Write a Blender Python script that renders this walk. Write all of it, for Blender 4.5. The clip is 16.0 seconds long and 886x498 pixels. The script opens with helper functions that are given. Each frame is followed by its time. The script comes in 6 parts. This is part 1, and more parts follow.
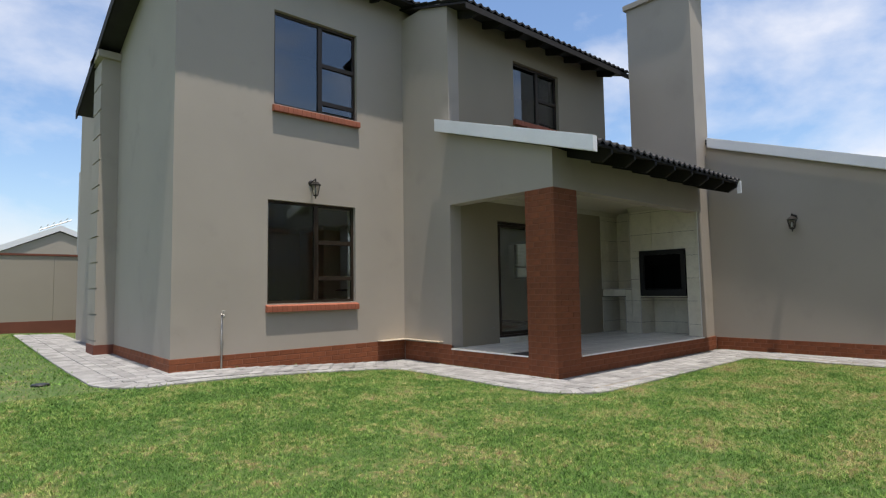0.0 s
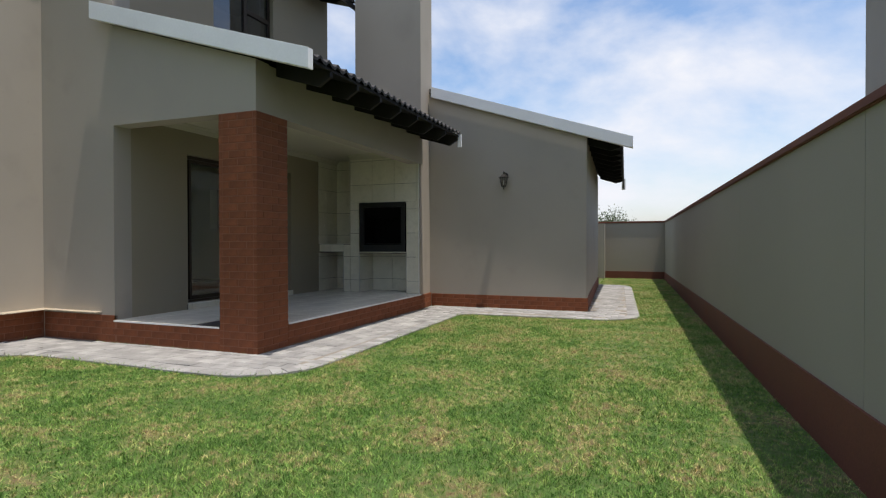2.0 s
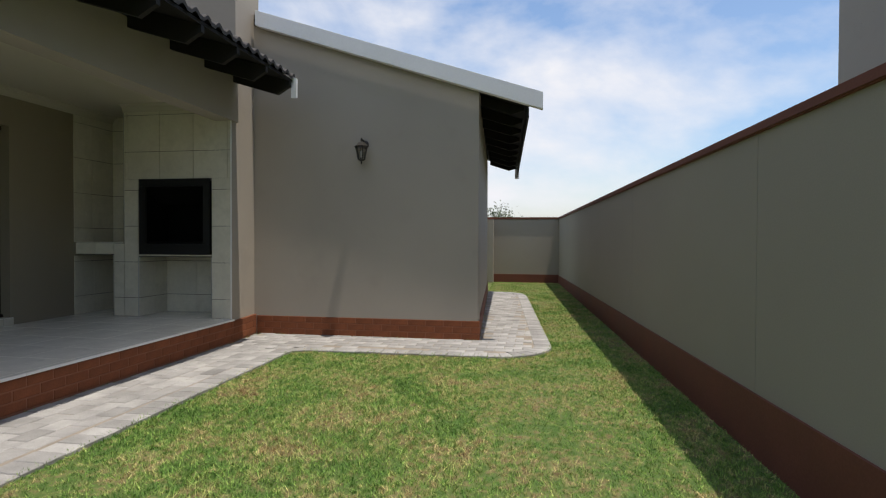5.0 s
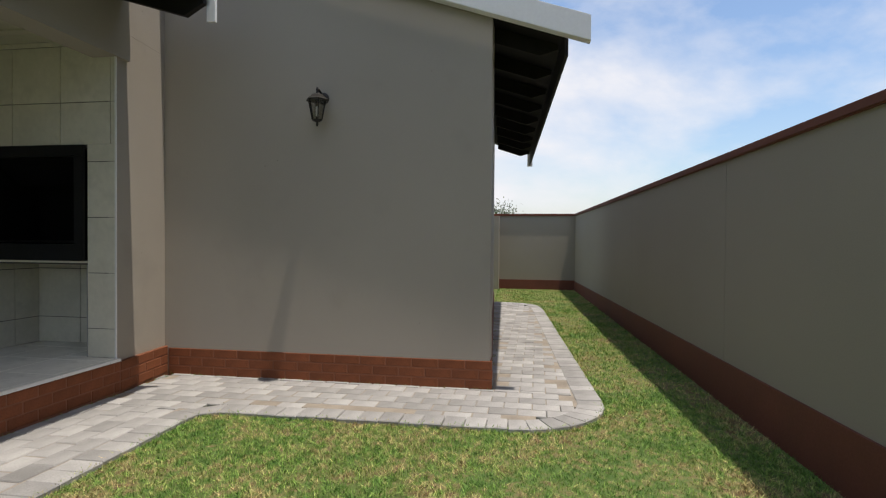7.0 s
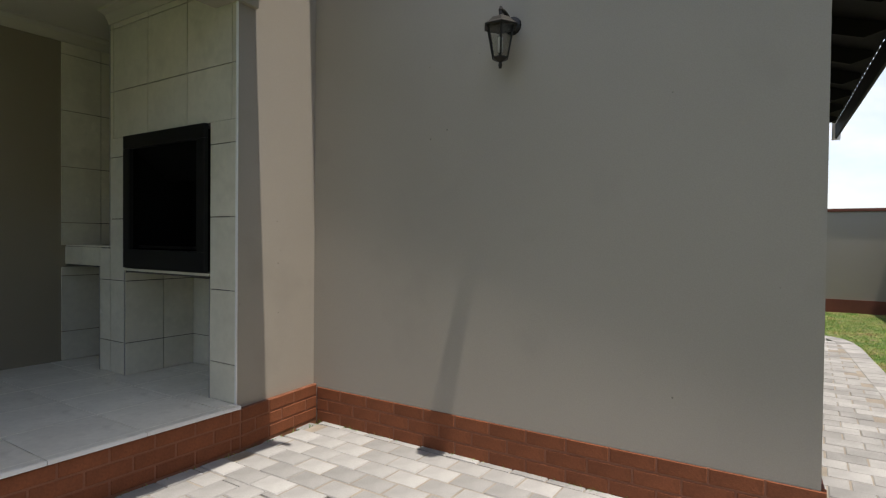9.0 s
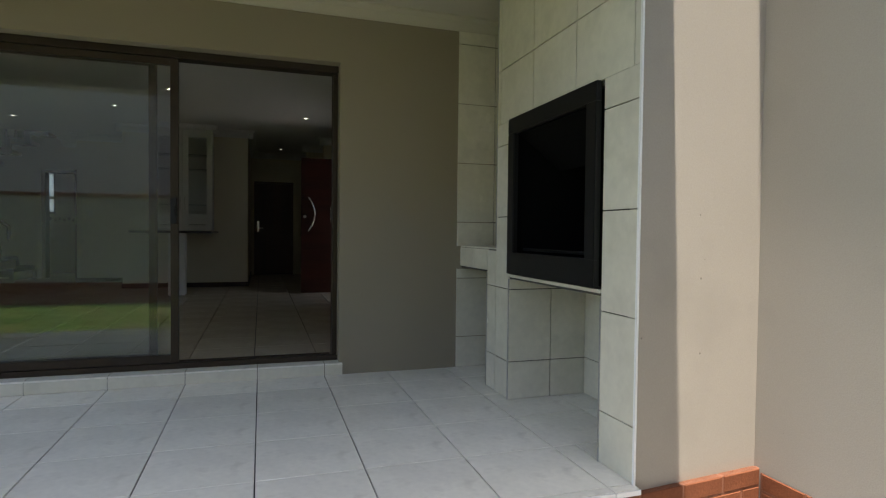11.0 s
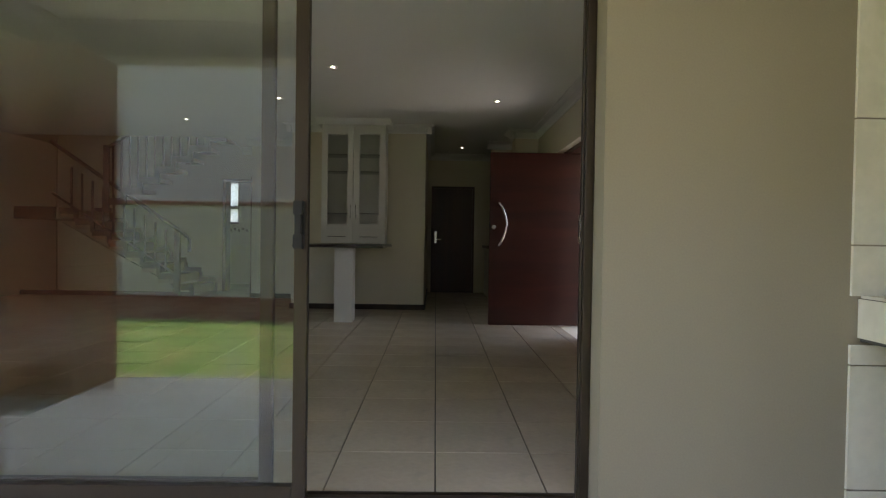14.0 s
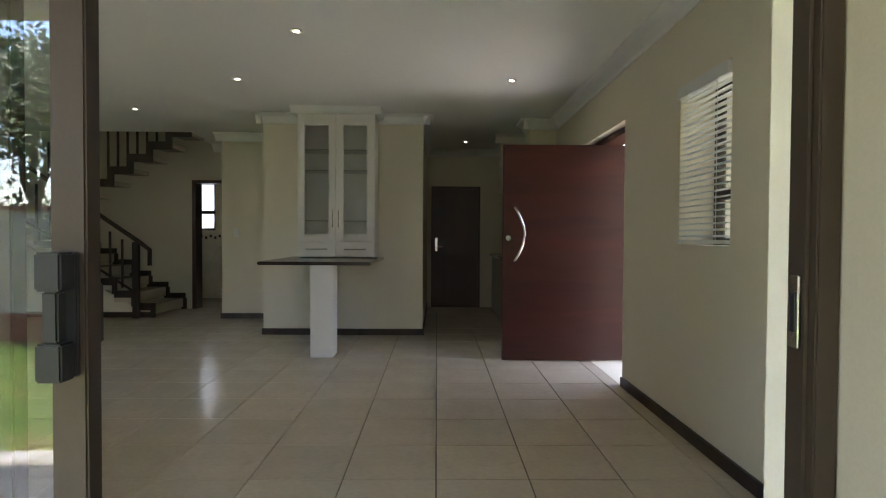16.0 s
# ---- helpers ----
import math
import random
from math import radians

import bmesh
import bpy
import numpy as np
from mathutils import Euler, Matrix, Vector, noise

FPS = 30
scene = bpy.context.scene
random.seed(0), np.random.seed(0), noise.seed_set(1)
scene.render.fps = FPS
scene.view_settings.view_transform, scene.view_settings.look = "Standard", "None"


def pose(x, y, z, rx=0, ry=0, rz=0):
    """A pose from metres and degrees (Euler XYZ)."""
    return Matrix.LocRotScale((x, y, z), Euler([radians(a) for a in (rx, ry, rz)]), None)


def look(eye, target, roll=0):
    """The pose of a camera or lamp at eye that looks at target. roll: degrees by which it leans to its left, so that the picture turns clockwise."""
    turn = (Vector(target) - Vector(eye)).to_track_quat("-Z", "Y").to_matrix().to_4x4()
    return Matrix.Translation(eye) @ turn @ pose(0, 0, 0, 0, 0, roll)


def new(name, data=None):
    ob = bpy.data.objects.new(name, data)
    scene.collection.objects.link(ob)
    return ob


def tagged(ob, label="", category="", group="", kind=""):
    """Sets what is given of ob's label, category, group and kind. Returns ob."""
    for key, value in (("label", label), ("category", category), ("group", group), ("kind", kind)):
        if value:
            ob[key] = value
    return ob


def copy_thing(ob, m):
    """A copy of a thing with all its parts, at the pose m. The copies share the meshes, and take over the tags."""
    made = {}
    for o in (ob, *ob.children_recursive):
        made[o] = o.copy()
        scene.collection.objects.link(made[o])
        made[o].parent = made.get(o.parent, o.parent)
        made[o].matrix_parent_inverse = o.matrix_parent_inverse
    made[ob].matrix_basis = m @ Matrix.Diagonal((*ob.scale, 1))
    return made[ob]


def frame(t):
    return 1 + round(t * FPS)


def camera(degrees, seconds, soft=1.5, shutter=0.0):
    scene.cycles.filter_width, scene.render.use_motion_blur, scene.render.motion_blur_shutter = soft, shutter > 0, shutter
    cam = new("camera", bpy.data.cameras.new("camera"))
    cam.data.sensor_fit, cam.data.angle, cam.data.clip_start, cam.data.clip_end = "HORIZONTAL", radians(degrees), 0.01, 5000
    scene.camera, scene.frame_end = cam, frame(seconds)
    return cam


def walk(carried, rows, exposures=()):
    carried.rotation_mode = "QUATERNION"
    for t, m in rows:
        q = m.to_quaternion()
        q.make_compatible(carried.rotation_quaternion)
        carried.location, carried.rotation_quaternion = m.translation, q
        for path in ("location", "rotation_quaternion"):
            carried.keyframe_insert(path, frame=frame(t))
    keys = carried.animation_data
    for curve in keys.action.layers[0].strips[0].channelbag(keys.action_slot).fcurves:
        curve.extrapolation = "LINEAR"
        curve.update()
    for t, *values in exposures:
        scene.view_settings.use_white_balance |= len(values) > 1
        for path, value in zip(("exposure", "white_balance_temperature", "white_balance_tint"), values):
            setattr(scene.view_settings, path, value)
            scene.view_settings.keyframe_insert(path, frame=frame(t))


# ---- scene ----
cam = camera(76.0, 16.0, soft=1.2)
# seconds, eye x y z, yaw, pitch, roll
PATH = [
    (0, -0.337, -0.408, 1.284, -41.42, 4.08, 0.87),
    (0.5, -0.091, -0.248, 1.265, -48.08, 1.44, 0.63),
    (1, 0.233, -0.036, 1.233, -55.23, -0.05, 0.49),
    (1.5, 0.579, 0.185, 1.248, -62.66, -0.45, 0.30),
    (2, 1.005, 0.334, 1.255, -68.89, -0.65, 0.13),
    (2.5, 1.490, 0.480, 1.268, -73.32, -0.77, 0.03),
    (3, 2.014, 0.628, 1.311, -76.31, -0.84, 0.05),
    (3.5, 2.553, 0.745, 1.320, -78.55, -0.91, -0.01),
    (4, 3.115, 0.782, 1.281, -79.55, -0.84, -0.10),
    (4.5, 3.713, 0.795, 1.274, -80.47, -0.88, -0.16),
    (4.7, 3.934, 0.808, 1.276, -80.45, -0.90, -0.19),
    (7, 6.601, 1.201, 1.276, -80.53, -0.93, -0.45),
    (7.5, 7.138, 1.239, 1.288, -77.30, -0.93, -0.41),
    (8, 7.627, 1.345, 1.294, -71.68, -0.99, -0.35),
    (10.5, 9.177, 2.309, 1.335, -28.40, -1.33, -0.88),
    (11, 9.203, 2.593, 1.325, -17.78, -1.55, -0.63),
    (11.5, 9.179, 2.878, 1.337, -9.06, -1.63, -0.53),
    (12, 9.164, 3.173, 1.330, -4.60, -1.66, -0.50),
    (12.5, 9.144, 3.532, 1.351, -2.19, -1.64, -0.49),
    (13, 9.116, 3.949, 1.354, -1.19, -1.56, -0.61),
    (13.5, 9.136, 4.326, 1.364, -0.81, -1.39, -0.60),
    (14, 9.145, 4.691, 1.416, -0.75, -1.05, -0.85),
    (14.5, 9.146, 4.964, 1.503, -0.60, -0.98, -0.74),
    (15, 9.134, 5.325, 1.541, -0.45, -1.09, -0.47),
    (15.5, 9.124, 5.671, 1.527, -0.57, -1.10, -0.43),
    (16, 9.156, 6.011, 1.570, -0.61, -1.25, -0.34),
]
# seconds, stops, kelvin, tint
EXPOSURES = [(0, 0.17, 6700, 12.5), (3.5, 0.08, 6800, 11.5), (7, 0.1, 6950, 12.5), (8.2, 0.12, 6900, 12.5), (10.5, 1.26, 6700, 11), (11, 1.42, 6850, 11.5),
             (12, 1.9, 7250, 17), (12.5, 2.05, 7300, 17), (13.5, 2.55, 7350, 16), (14.5, 3.13, 7100, 16), (15.5, 3.58, 6950, 16), (16, 3.90, 6900, 16)]
walk(cam, [(t, pose(x, y, z, 90 + pitch, roll, yaw)) for t, x, y, z, yaw, pitch, roll in PATH],
     exposures=EXPOSURES)

# ---- world, sun ----
TO_SUN = Vector((-0.047, -0.204, 1.0)).normalized()
SUN_ELEV = math.asin(TO_SUN.z)
SUN_AZ = math.atan2(TO_SUN.x, TO_SUN.y)


def make_world():
    w = bpy.data.worlds.new("sky")
    scene.world = w
    w.use_nodes = True
    nt = w.node_tree
    nt.nodes.clear()
    out = nt.nodes.new("ShaderNodeOutputWorld")
    bg = nt.nodes.new("ShaderNodeBackground")
    sky = nt.nodes.new("ShaderNodeTexSky")
    sky.sky_type = "NISHITA"
    sky.sun_disc = False
    sky.sun_elevation = SUN_ELEV
    sky.sun_rotation = SUN_AZ
    sky.dust_density = 1.5
    sky.ozone_density = 2.0
    # scattered cumulus cloud over the sky's own colour
    tc = nt.nodes.new("ShaderNodeTexCoord")
    mp = nt.nodes.new("ShaderNodeMapping")
    mp.inputs["Scale"].default_value = (1.0, 1.0, 1.9)
    mp.inputs["Location"].default_value = (0.35, 0.1, 0.2)
    n1 = nt.nodes.new("ShaderNodeTexNoise")
    n1.inputs["Scale"].default_value = 2.6
    n1.inputs["Detail"].default_value = 9
    n1.inputs["Roughness"].default_value = 0.55
    n1.inputs["Distortion"].default_value = 0.12
    ramp = nt.nodes.new("ShaderNodeValToRGB")
    ramp.color_ramp.elements[0].position = 0.445
    ramp.color_ramp.elements[1].position = 0.69
    mix = nt.nodes.new("ShaderNodeMixRGB")
    mix.inputs[2].default_value = CLOUD
    nt.links.new(tc.outputs["Generated"], mp.inputs[0])
    nt.links.new(mp.outputs[0], n1.inputs["Vector"])
    nt.links.new(n1.outputs[0], ramp.inputs[0])
    nt.links.new(ramp.outputs[0], mix.inputs[0])
    hue = nt.nodes.new("ShaderNodeHueSaturation")
    hue.inputs["Saturation"].default_value = 1.12
    hue.inputs["Value"].default_value = 1.35
    nt.links.new(sky.outputs[0], hue.inputs["Color"])
    nt.links.new(hue.outputs[0], mix.inputs[1])
    nt.links.new(mix.outputs[0], bg.inputs[0])
    bg.inputs[1].default_value = SKY_STRENGTH
    nt.links.new(bg.outputs[0], out.inputs[0])


SKY_STRENGTH = 0.13
CLOUD = (6.3, 6.6, 7.2, 1)
make_world()
sun = new("sun", bpy.data.lights.new("sun", "SUN"))
sun.data.energy, sun.data.angle, sun.data.color = 4.5, radians(0.6), (1.0, 0.95, 0.88)
sun.matrix_world = look((0, 0, 30), Vector((0, 0, 30)) - TO_SUN)

# ---- materials ----


def ramp_node(nt, stops):
    r = nt.nodes.new("ShaderNodeValToRGB")
    els = r.color_ramp.elements
    els[0].position, els[0].color = stops[0][0], (*stops[0][1], 1)
    els[1].position, els[1].color = stops[-1][0], (*stops[-1][1], 1)
    for p, c in stops[1:-1]:
        e = els.new(p)
        e.color = (*c, 1)
    return r


def surface(name, base, rough=0.7, metal=0.0, vary=0.12, grain=60.0, patch=1.3, bump=0.15, depth=0.002, spec=0.5,
            rand=0.0, stain=None, stain_at=0.62, pits=0.0, stretch=(1, 1, 1), island=0.0, rough_vary=0.1):
    """Plain painted, plastered, stone or metal surface: colour varied at two scales, fine relief, optional stains."""
    m = bpy.data.materials.new(name)
    m.use_nodes = True
    nt = m.node_tree
    L = nt.links
    b = nt.nodes["Principled BSDF"]
    b.inputs["Metallic"].default_value = metal
    b.inputs["Specular IOR Level"].default_value = spec
    tc = nt.nodes.new("ShaderNodeTexCoord")
    mp = nt.nodes.new("ShaderNodeMapping")
    mp.inputs["Scale"].default_value = stretch
    L.new(tc.outputs["Object"], mp.inputs[0])
    big = nt.nodes.new("ShaderNodeTexNoise")
    big.inputs["Scale"].default_value, big.inputs["Detail"].default_value = patch, 5
    fine = nt.nodes.new("ShaderNodeTexNoise")
    fine.inputs["Scale"].default_value, fine.inputs["Detail"].default_value = grain, 4
    for n in (big, fine):
        L.new(mp.outputs[0], n.inputs["Vector"])
    lo = tuple(c * (1 - vary) for c in base)
    hi = tuple(min(1, c * (1 + vary)) for c in base)
    r1 = ramp_node(nt, [(0.3, lo), (0.7, hi)])
    L.new(big.outputs[0], r1.inputs[0])
    r2 = ramp_node(nt, [(0.25, (1 - vary * 0.9,) * 3), (0.75, (1 + vary * 0.9,) * 3)])
    L.new(fine.outputs[0], r2.inputs[0])
    mul = nt.nodes.new("ShaderNodeMixRGB")
    mul.blend_type, mul.inputs[0].default_value = "MULTIPLY", 1
    L.new(r1.outputs[0], mul.inputs[1])
    L.new(r2.outputs[0], mul.inputs[2])
    col = mul.outputs[0]
    if rand or island:
        if rand:
            src = nt.nodes.new("ShaderNodeObjectInfo").outputs["Random"]
            amount = rand
        else:
            src = nt.nodes.new("ShaderNodeNewGeometry").outputs["Random Per Island"]
            amount = island
        rr = ramp_node(nt, [(0.0, (1 - amount,) * 3), (1.0, (1 + amount,) * 3)])
        L.new(src, rr.inputs[0])
        m2 = nt.nodes.new("ShaderNodeMixRGB")
        m2.blend_type, m2.inputs[0].default_value = "MULTIPLY", 1
        L.new(col, m2.inputs[1])
        L.new(rr.outputs[0], m2.inputs[2])
        col = m2.outputs[0]
    if stain:
        sn = nt.nodes.new("ShaderNodeTexNoise")
        sn.inputs["Scale"].default_value, sn.inputs["Detail"].default_value = patch * 2.3, 7
        L.new(mp.outputs[0], sn.inputs["Vector"])
        sr = ramp_node(nt, [(stain_at, (0, 0, 0)), (stain_at + 0.16, (1, 1, 1))])
        L.new(sn.outputs[0], sr.inputs[0])
        m3 = nt.nodes.new("ShaderNodeMixRGB")
        m3.inputs[2].default_value = (*stain, 1)
        sc = nt.nodes.new("ShaderNodeMath")
        sc.operation, sc.inputs[1].default_value = "MULTIPLY", 0.6
        L.new(sr.outputs[0], sc.inputs[0])
        L.new(sc.outputs[0], m3.inputs[0])
        L.new(col, m3.inputs[1])
        col = m3.outputs[0]
    L.new(col, b.inputs["Base Color"])
    rg = nt.nodes.new("ShaderNodeMapRange")
    rg.inputs["To Min"].default_value = max(0.02, rough - rough_vary)
    rg.inputs["To Max"].default_value = min(1, rough + rough_vary)
    L.new(big.outputs[0], rg.inputs[0])
    L.new(rg.outputs[0], b.inputs["Roughness"])
    height = fine.outputs[0]
    if pits:
        vo = nt.nodes.new("ShaderNodeTexVoronoi")
        vo.inputs["Scale"].default_value = pits
        L.new(tc.outputs["Object"], vo.inputs["Vector"])
        hole = nt.nodes.new("ShaderNodeMapRange")
        hole.inputs["From Min"].default_value, hole.inputs["From Max"].default_value = 0.03, 0.055
        hole.inputs["To Min"].default_value, hole.inputs["To Max"].default_value = 1.0, 0.0
        L.new(vo.outputs["Distance"], hole.inputs[0])
        few = nt.nodes.new("ShaderNodeMath")
        few.operation, few.inputs[1].default_value = "GREATER_THAN", 0.62
        L.new(vo.outputs["Color"], few.inputs[0])
        pit = nt.nodes.new("ShaderNodeMath")
        pit.operation = "MULTIPLY"
        L.new(hole.outputs[0], pit.inputs[0])
        L.new(few.outputs[0], pit.inputs[1])
        dark = nt.nodes.new("ShaderNodeMixRGB")
        dark.inputs[2].default_value = (base[0] * 0.55, base[1] * 0.55, base[2] * 0.55, 1)
        L.new(pit.outputs[0], dark.inputs[0])
        L.new(col, dark.inputs[1])
        L.new(dark.outputs[0], b.inputs["Base Color"])
        ad = nt.nodes.new("ShaderNodeMath")
        ad.operation, ad.inputs[1].default_value = "MULTIPLY_ADD", -4.0
        L.new(pit.outputs[0], ad.inputs[0])
        L.new(fine.outputs[0], ad.inputs[2])
        height = ad.outputs[0]
    if bump:
        bp = nt.nodes.new("ShaderNodeBump")
        bp.inputs["Strength"].default_value, bp.inputs["Distance"].default_value = bump, depth
        L.new(height, bp.inputs["Height"])
        L.new(bp.outputs[0], b.inputs["Normal"])
    return m


def glass(name, tint=(0.9, 0.93, 0.92), rough=0.0, ior=1.45):
    """Thin window glass: clear to light, with real reflections by angle."""
    m = bpy.data.materials.new(name)
    m.use_nodes = True
    nt = m.node_tree
    nt.nodes.clear()
    out = nt.nodes.new("ShaderNodeOutputMaterial")
    tr = nt.nodes.new("ShaderNodeBsdfTransparent")
    tr.inputs[0].default_value = (*tint, 1)
    gl = nt.nodes.new("ShaderNodeBsdfGlossy")
    gl.inputs["Roughness"].default_value = rough
    gl.inputs["Color"].default_value = (0.95, 0.97, 1, 1)
    lw = nt.nodes.new("ShaderNodeLayerWeight")
    lw.inputs[0].default_value = 0.5
    pw = nt.nodes.new("ShaderNodeMath")
    pw.operation, pw.inputs[1].default_value = "POWER", 5.0
    nt.links.new(lw.outputs["Facing"], pw.inputs[0])
    fr = nt.nodes.new("ShaderNodeMath")
    f0 = ((ior - 1) / (ior + 1)) ** 2
    fr.operation, fr.inputs[1].default_value, fr.inputs[2].default_value = "MULTIPLY_ADD", 1 - f0, f0
    nt.links.new(pw.outputs[0], fr.inputs[0])
    mx = nt.nodes.new("ShaderNodeMixShader")
    nt.links.new(fr.outputs[0], mx.inputs[0])
    nt.links.new(tr.outputs[0], mx.inputs[1])
    nt.links.new(gl.outputs[0], mx.inputs[2])
    nt.links.new(mx.outputs[0], out.inputs[0])
    return m


def frosted(name):
    """Obscure glass: scatters the daylight behind it."""
    m = bpy.data.materials.new(name)
    m.use_nodes = True
    nt = m.node_tree
    nt.nodes.clear()
    out = nt.nodes.new("ShaderNodeOutputMaterial")
    tr = nt.nodes.new("ShaderNodeBsdfTranslucent")
    tr.inputs[0].default_value = (0.92, 0.92, 0.9, 1)
    gl = nt.nodes.new("ShaderNodeBsdfGlossy")
    gl.inputs["Roughness"].default_value = 0.3
    mx = nt.nodes.new("ShaderNodeMixShader")
    mx.inputs[0].default_value = 0.06
    nt.links.new(tr.outputs[0], mx.inputs[1])
    nt.links.new(gl.outputs[0], mx.inputs[2])
    nt.links.new(mx.outputs[0], out.inputs[0])
    return m


def glow(name, colour, strength):
    m = bpy.data.materials.new(name)
    m.use_nodes = True
    b = m.node_tree.nodes["Principled BSDF"]
    b.inputs["Base Color"].default_value = (*colour, 1)
    b.inputs["Emission Color"].default_value = (*colour, 1)
    b.inputs["Emission Strength"].default_value = strength
    return m


def lawn_material(name, blades):
    m = bpy.data.materials.new(name)
    m.use_nodes = True
    nt = m.node_tree
    L = nt.links
    b = nt.nodes["Principled BSDF"]
    b.inputs["Roughness"].default_value = 0.75
    b.inputs["Specular IOR Level"].default_value = 0.25
    tc = nt.nodes.new("ShaderNodeTexCoord")
    big = nt.nodes.new("ShaderNodeTexNoise")
    big.inputs["Scale"].default_value, big.inputs["Detail"].default_value = 1.9, 8
    big.inputs["Roughness"].default_value = 0.65
    fine = nt.nodes.new("ShaderNodeTexNoise")
    fine.inputs["Scale"].default_value, fine.inputs["Detail"].default_value = 17, 8
    for n in (big, fine):
        L.new(tc.outputs["Object"], n.inputs["Vector"])
    add = nt.nodes.new("ShaderNodeMath")
    add.operation, add.use_clamp = "MULTIPLY_ADD", True
    add.inputs[1].default_value = 0.9
    L.new(fine.outputs[0], add.inputs[0])
    # the lawn grows drier towards the annex end of the garden
    sep = nt.nodes.new("ShaderNodeSeparateXYZ")
    L.new(tc.outputs["Object"], sep.inputs[0])
    dry = nt.nodes.new("ShaderNodeMapRange")
    dry.inputs["From Min"].default_value, dry.inputs["From Max"].default_value = -1.0, 9.0
    dry.inputs["To Min"].default_value, dry.inputs["To Max"].default_value = -0.525, -0.415
    L.new(sep.outputs[0], dry.inputs[0])
    sh = nt.nodes.new("ShaderNodeMath")
    sh.operation = "ADD"
    L.new(big.outputs[0], sh.inputs[0])
    L.new(dry.outputs[0], sh.inputs[1])
    L.new(sh.outputs[0], add.inputs[2])
    if blades:
        stops = [(0.36, (0.10, 0.215, 0.045)), (0.48, (0.18, 0.315, 0.07)), (0.58, (0.29, 0.37, 0.115)), (0.67, (0.46, 0.42, 0.20)), (0.78, (0.26, 0.18, 0.085))]
    else:
        stops = [(0.36, (0.06, 0.11, 0.025)), (0.5, (0.085, 0.12, 0.033)), (0.62, (0.15, 0.135, 0.056)), (0.74, (0.12, 0.085, 0.042))]
    r = ramp_node(nt, stops)
    L.new(add.outputs[0], r.inputs[0])
    col = r.outputs[0]
    if blades:
        isl = nt.nodes.new("ShaderNodeNewGeometry")
        rr = ramp_node(nt, [(0.0, (0.42, 0.45, 0.36)), (0.4, (0.85, 0.88, 0.8)), (0.8, (1.2, 1.15, 1.1)), (1.0, (1.7, 1.5, 1.5))])
        L.new(isl.outputs["Random Per Island"], rr.inputs[0])
        mul = nt.nodes.new("ShaderNodeMixRGB")
        mul.blend_type, mul.inputs[0].default_value = "MULTIPLY", 1
        L.new(col, mul.inputs[1])
        L.new(rr.outputs[0], mul.inputs[2])
        col = mul.outputs[0]
        b.inputs["Subsurface Weight"].default_value = 0.0
    L.new(col, b.inputs["Base Color"])
    if not blades:
        bp = nt.nodes.new("ShaderNodeBump")
        bp.inputs["Strength"].default_value, bp.inputs["Distance"].default_value = 0.8, 0.02
        L.new(fine.outputs[0], bp.inputs["Height"])
        L.new(bp.outputs[0], b.inputs["Normal"])
    return m


def timber(name, dark, light, rough=0.35, scale=6.0, axis=(1, 1, 0.06)):
    m = bpy.data.materials.new(name)
    m.use_nodes = True
    nt = m.node_tree
    L = nt.links
    b = nt.nodes["Principled BSDF"]
    b.inputs["Roughness"].default_value = rough
    tc = nt.nodes.new("ShaderNodeTexCoord")
    mp = nt.nodes.new("ShaderNodeMapping")
    mp.inputs["Scale"].default_value = axis
    n = nt.nodes.new("ShaderNodeTexNoise")
    n.inputs["Scale"].default_value, n.inputs["Detail"].default_value, n.inputs["Distortion"].default_value = scale, 8, 0.6
    L.new(tc.outputs["Object"], mp.inputs[0])
    L.new(mp.outputs[0], n.inputs["Vector"])
    r = ramp_node(nt, [(0.3, dark), (0.7, light)])
    L.new(n.outputs[0], r.inputs[0])
    L.new(r.outputs[0], b.inputs["Base Color"])
    bp = nt.nodes.new("ShaderNodeBump")
    bp.inputs["Strength"].default_value, bp.inputs["Distance"].default_value = 0.15, 0.002
    L.new(n.outputs[0], bp.inputs["Height"])
    L.new(bp.outputs[0], b.inputs["Normal"])
    return m


PLASTER = surface("taupe exterior plaster", (0.37, 0.333, 0.28), 0.85, vary=0.05, grain=160, patch=0.7, bump=0.25, depth=0.002, spec=0.2,
                  stain=(0.31, 0.28, 0.235), stain_at=0.6, pits=8.5)
BOUNDARY = surface("taupe boundary wall paint", (0.315, 0.285, 0.235), 0.85, vary=0.05, grain=120, patch=0.5, bump=0.25, spec=0.2)
# House taupe made darker and yellower to carry the patio's shade and bounce light.
PATIO_SHADED_PAINT = surface("taupe patio wall paint, shade in colour", (0.28, 0.24, 0.172), 0.7, vary=0.04, grain=140, patch=0.8, bump=0.15, spec=0.3)
BRICK = surface("red clay face brick", (0.205, 0.068, 0.030), 0.8, vary=0.16, grain=90, patch=5, bump=0.5, depth=0.003, spec=0.25, rand=0.10)
BRICK_JOINED = surface("red clay brickwork", (0.235, 0.075, 0.04), 0.8, vary=0.16, grain=90, patch=5, bump=0.5, depth=0.003, spec=0.25, island=0.22)
MORTAR = surface("red tinted mortar", (0.24, 0.097, 0.053), 0.9, vary=0.12, grain=120, patch=4, bump=0.4)
RED_PAINT = surface("red oxide plinth paint", (0.155, 0.055, 0.035), 0.75, vary=0.12, grain=80, patch=2, bump=0.3, spec=0.3)
SILL = surface("terracotta sill brick", (0.315, 0.093, 0.047), 0.7, vary=0.14, grain=90, patch=7, bump=0.35, rand=0.07)
WHITE_BARGE = surface("white painted barge board", (0.78, 0.79, 0.79), 0.5, vary=0.03, grain=40, patch=2, bump=0.06, spec=0.4)
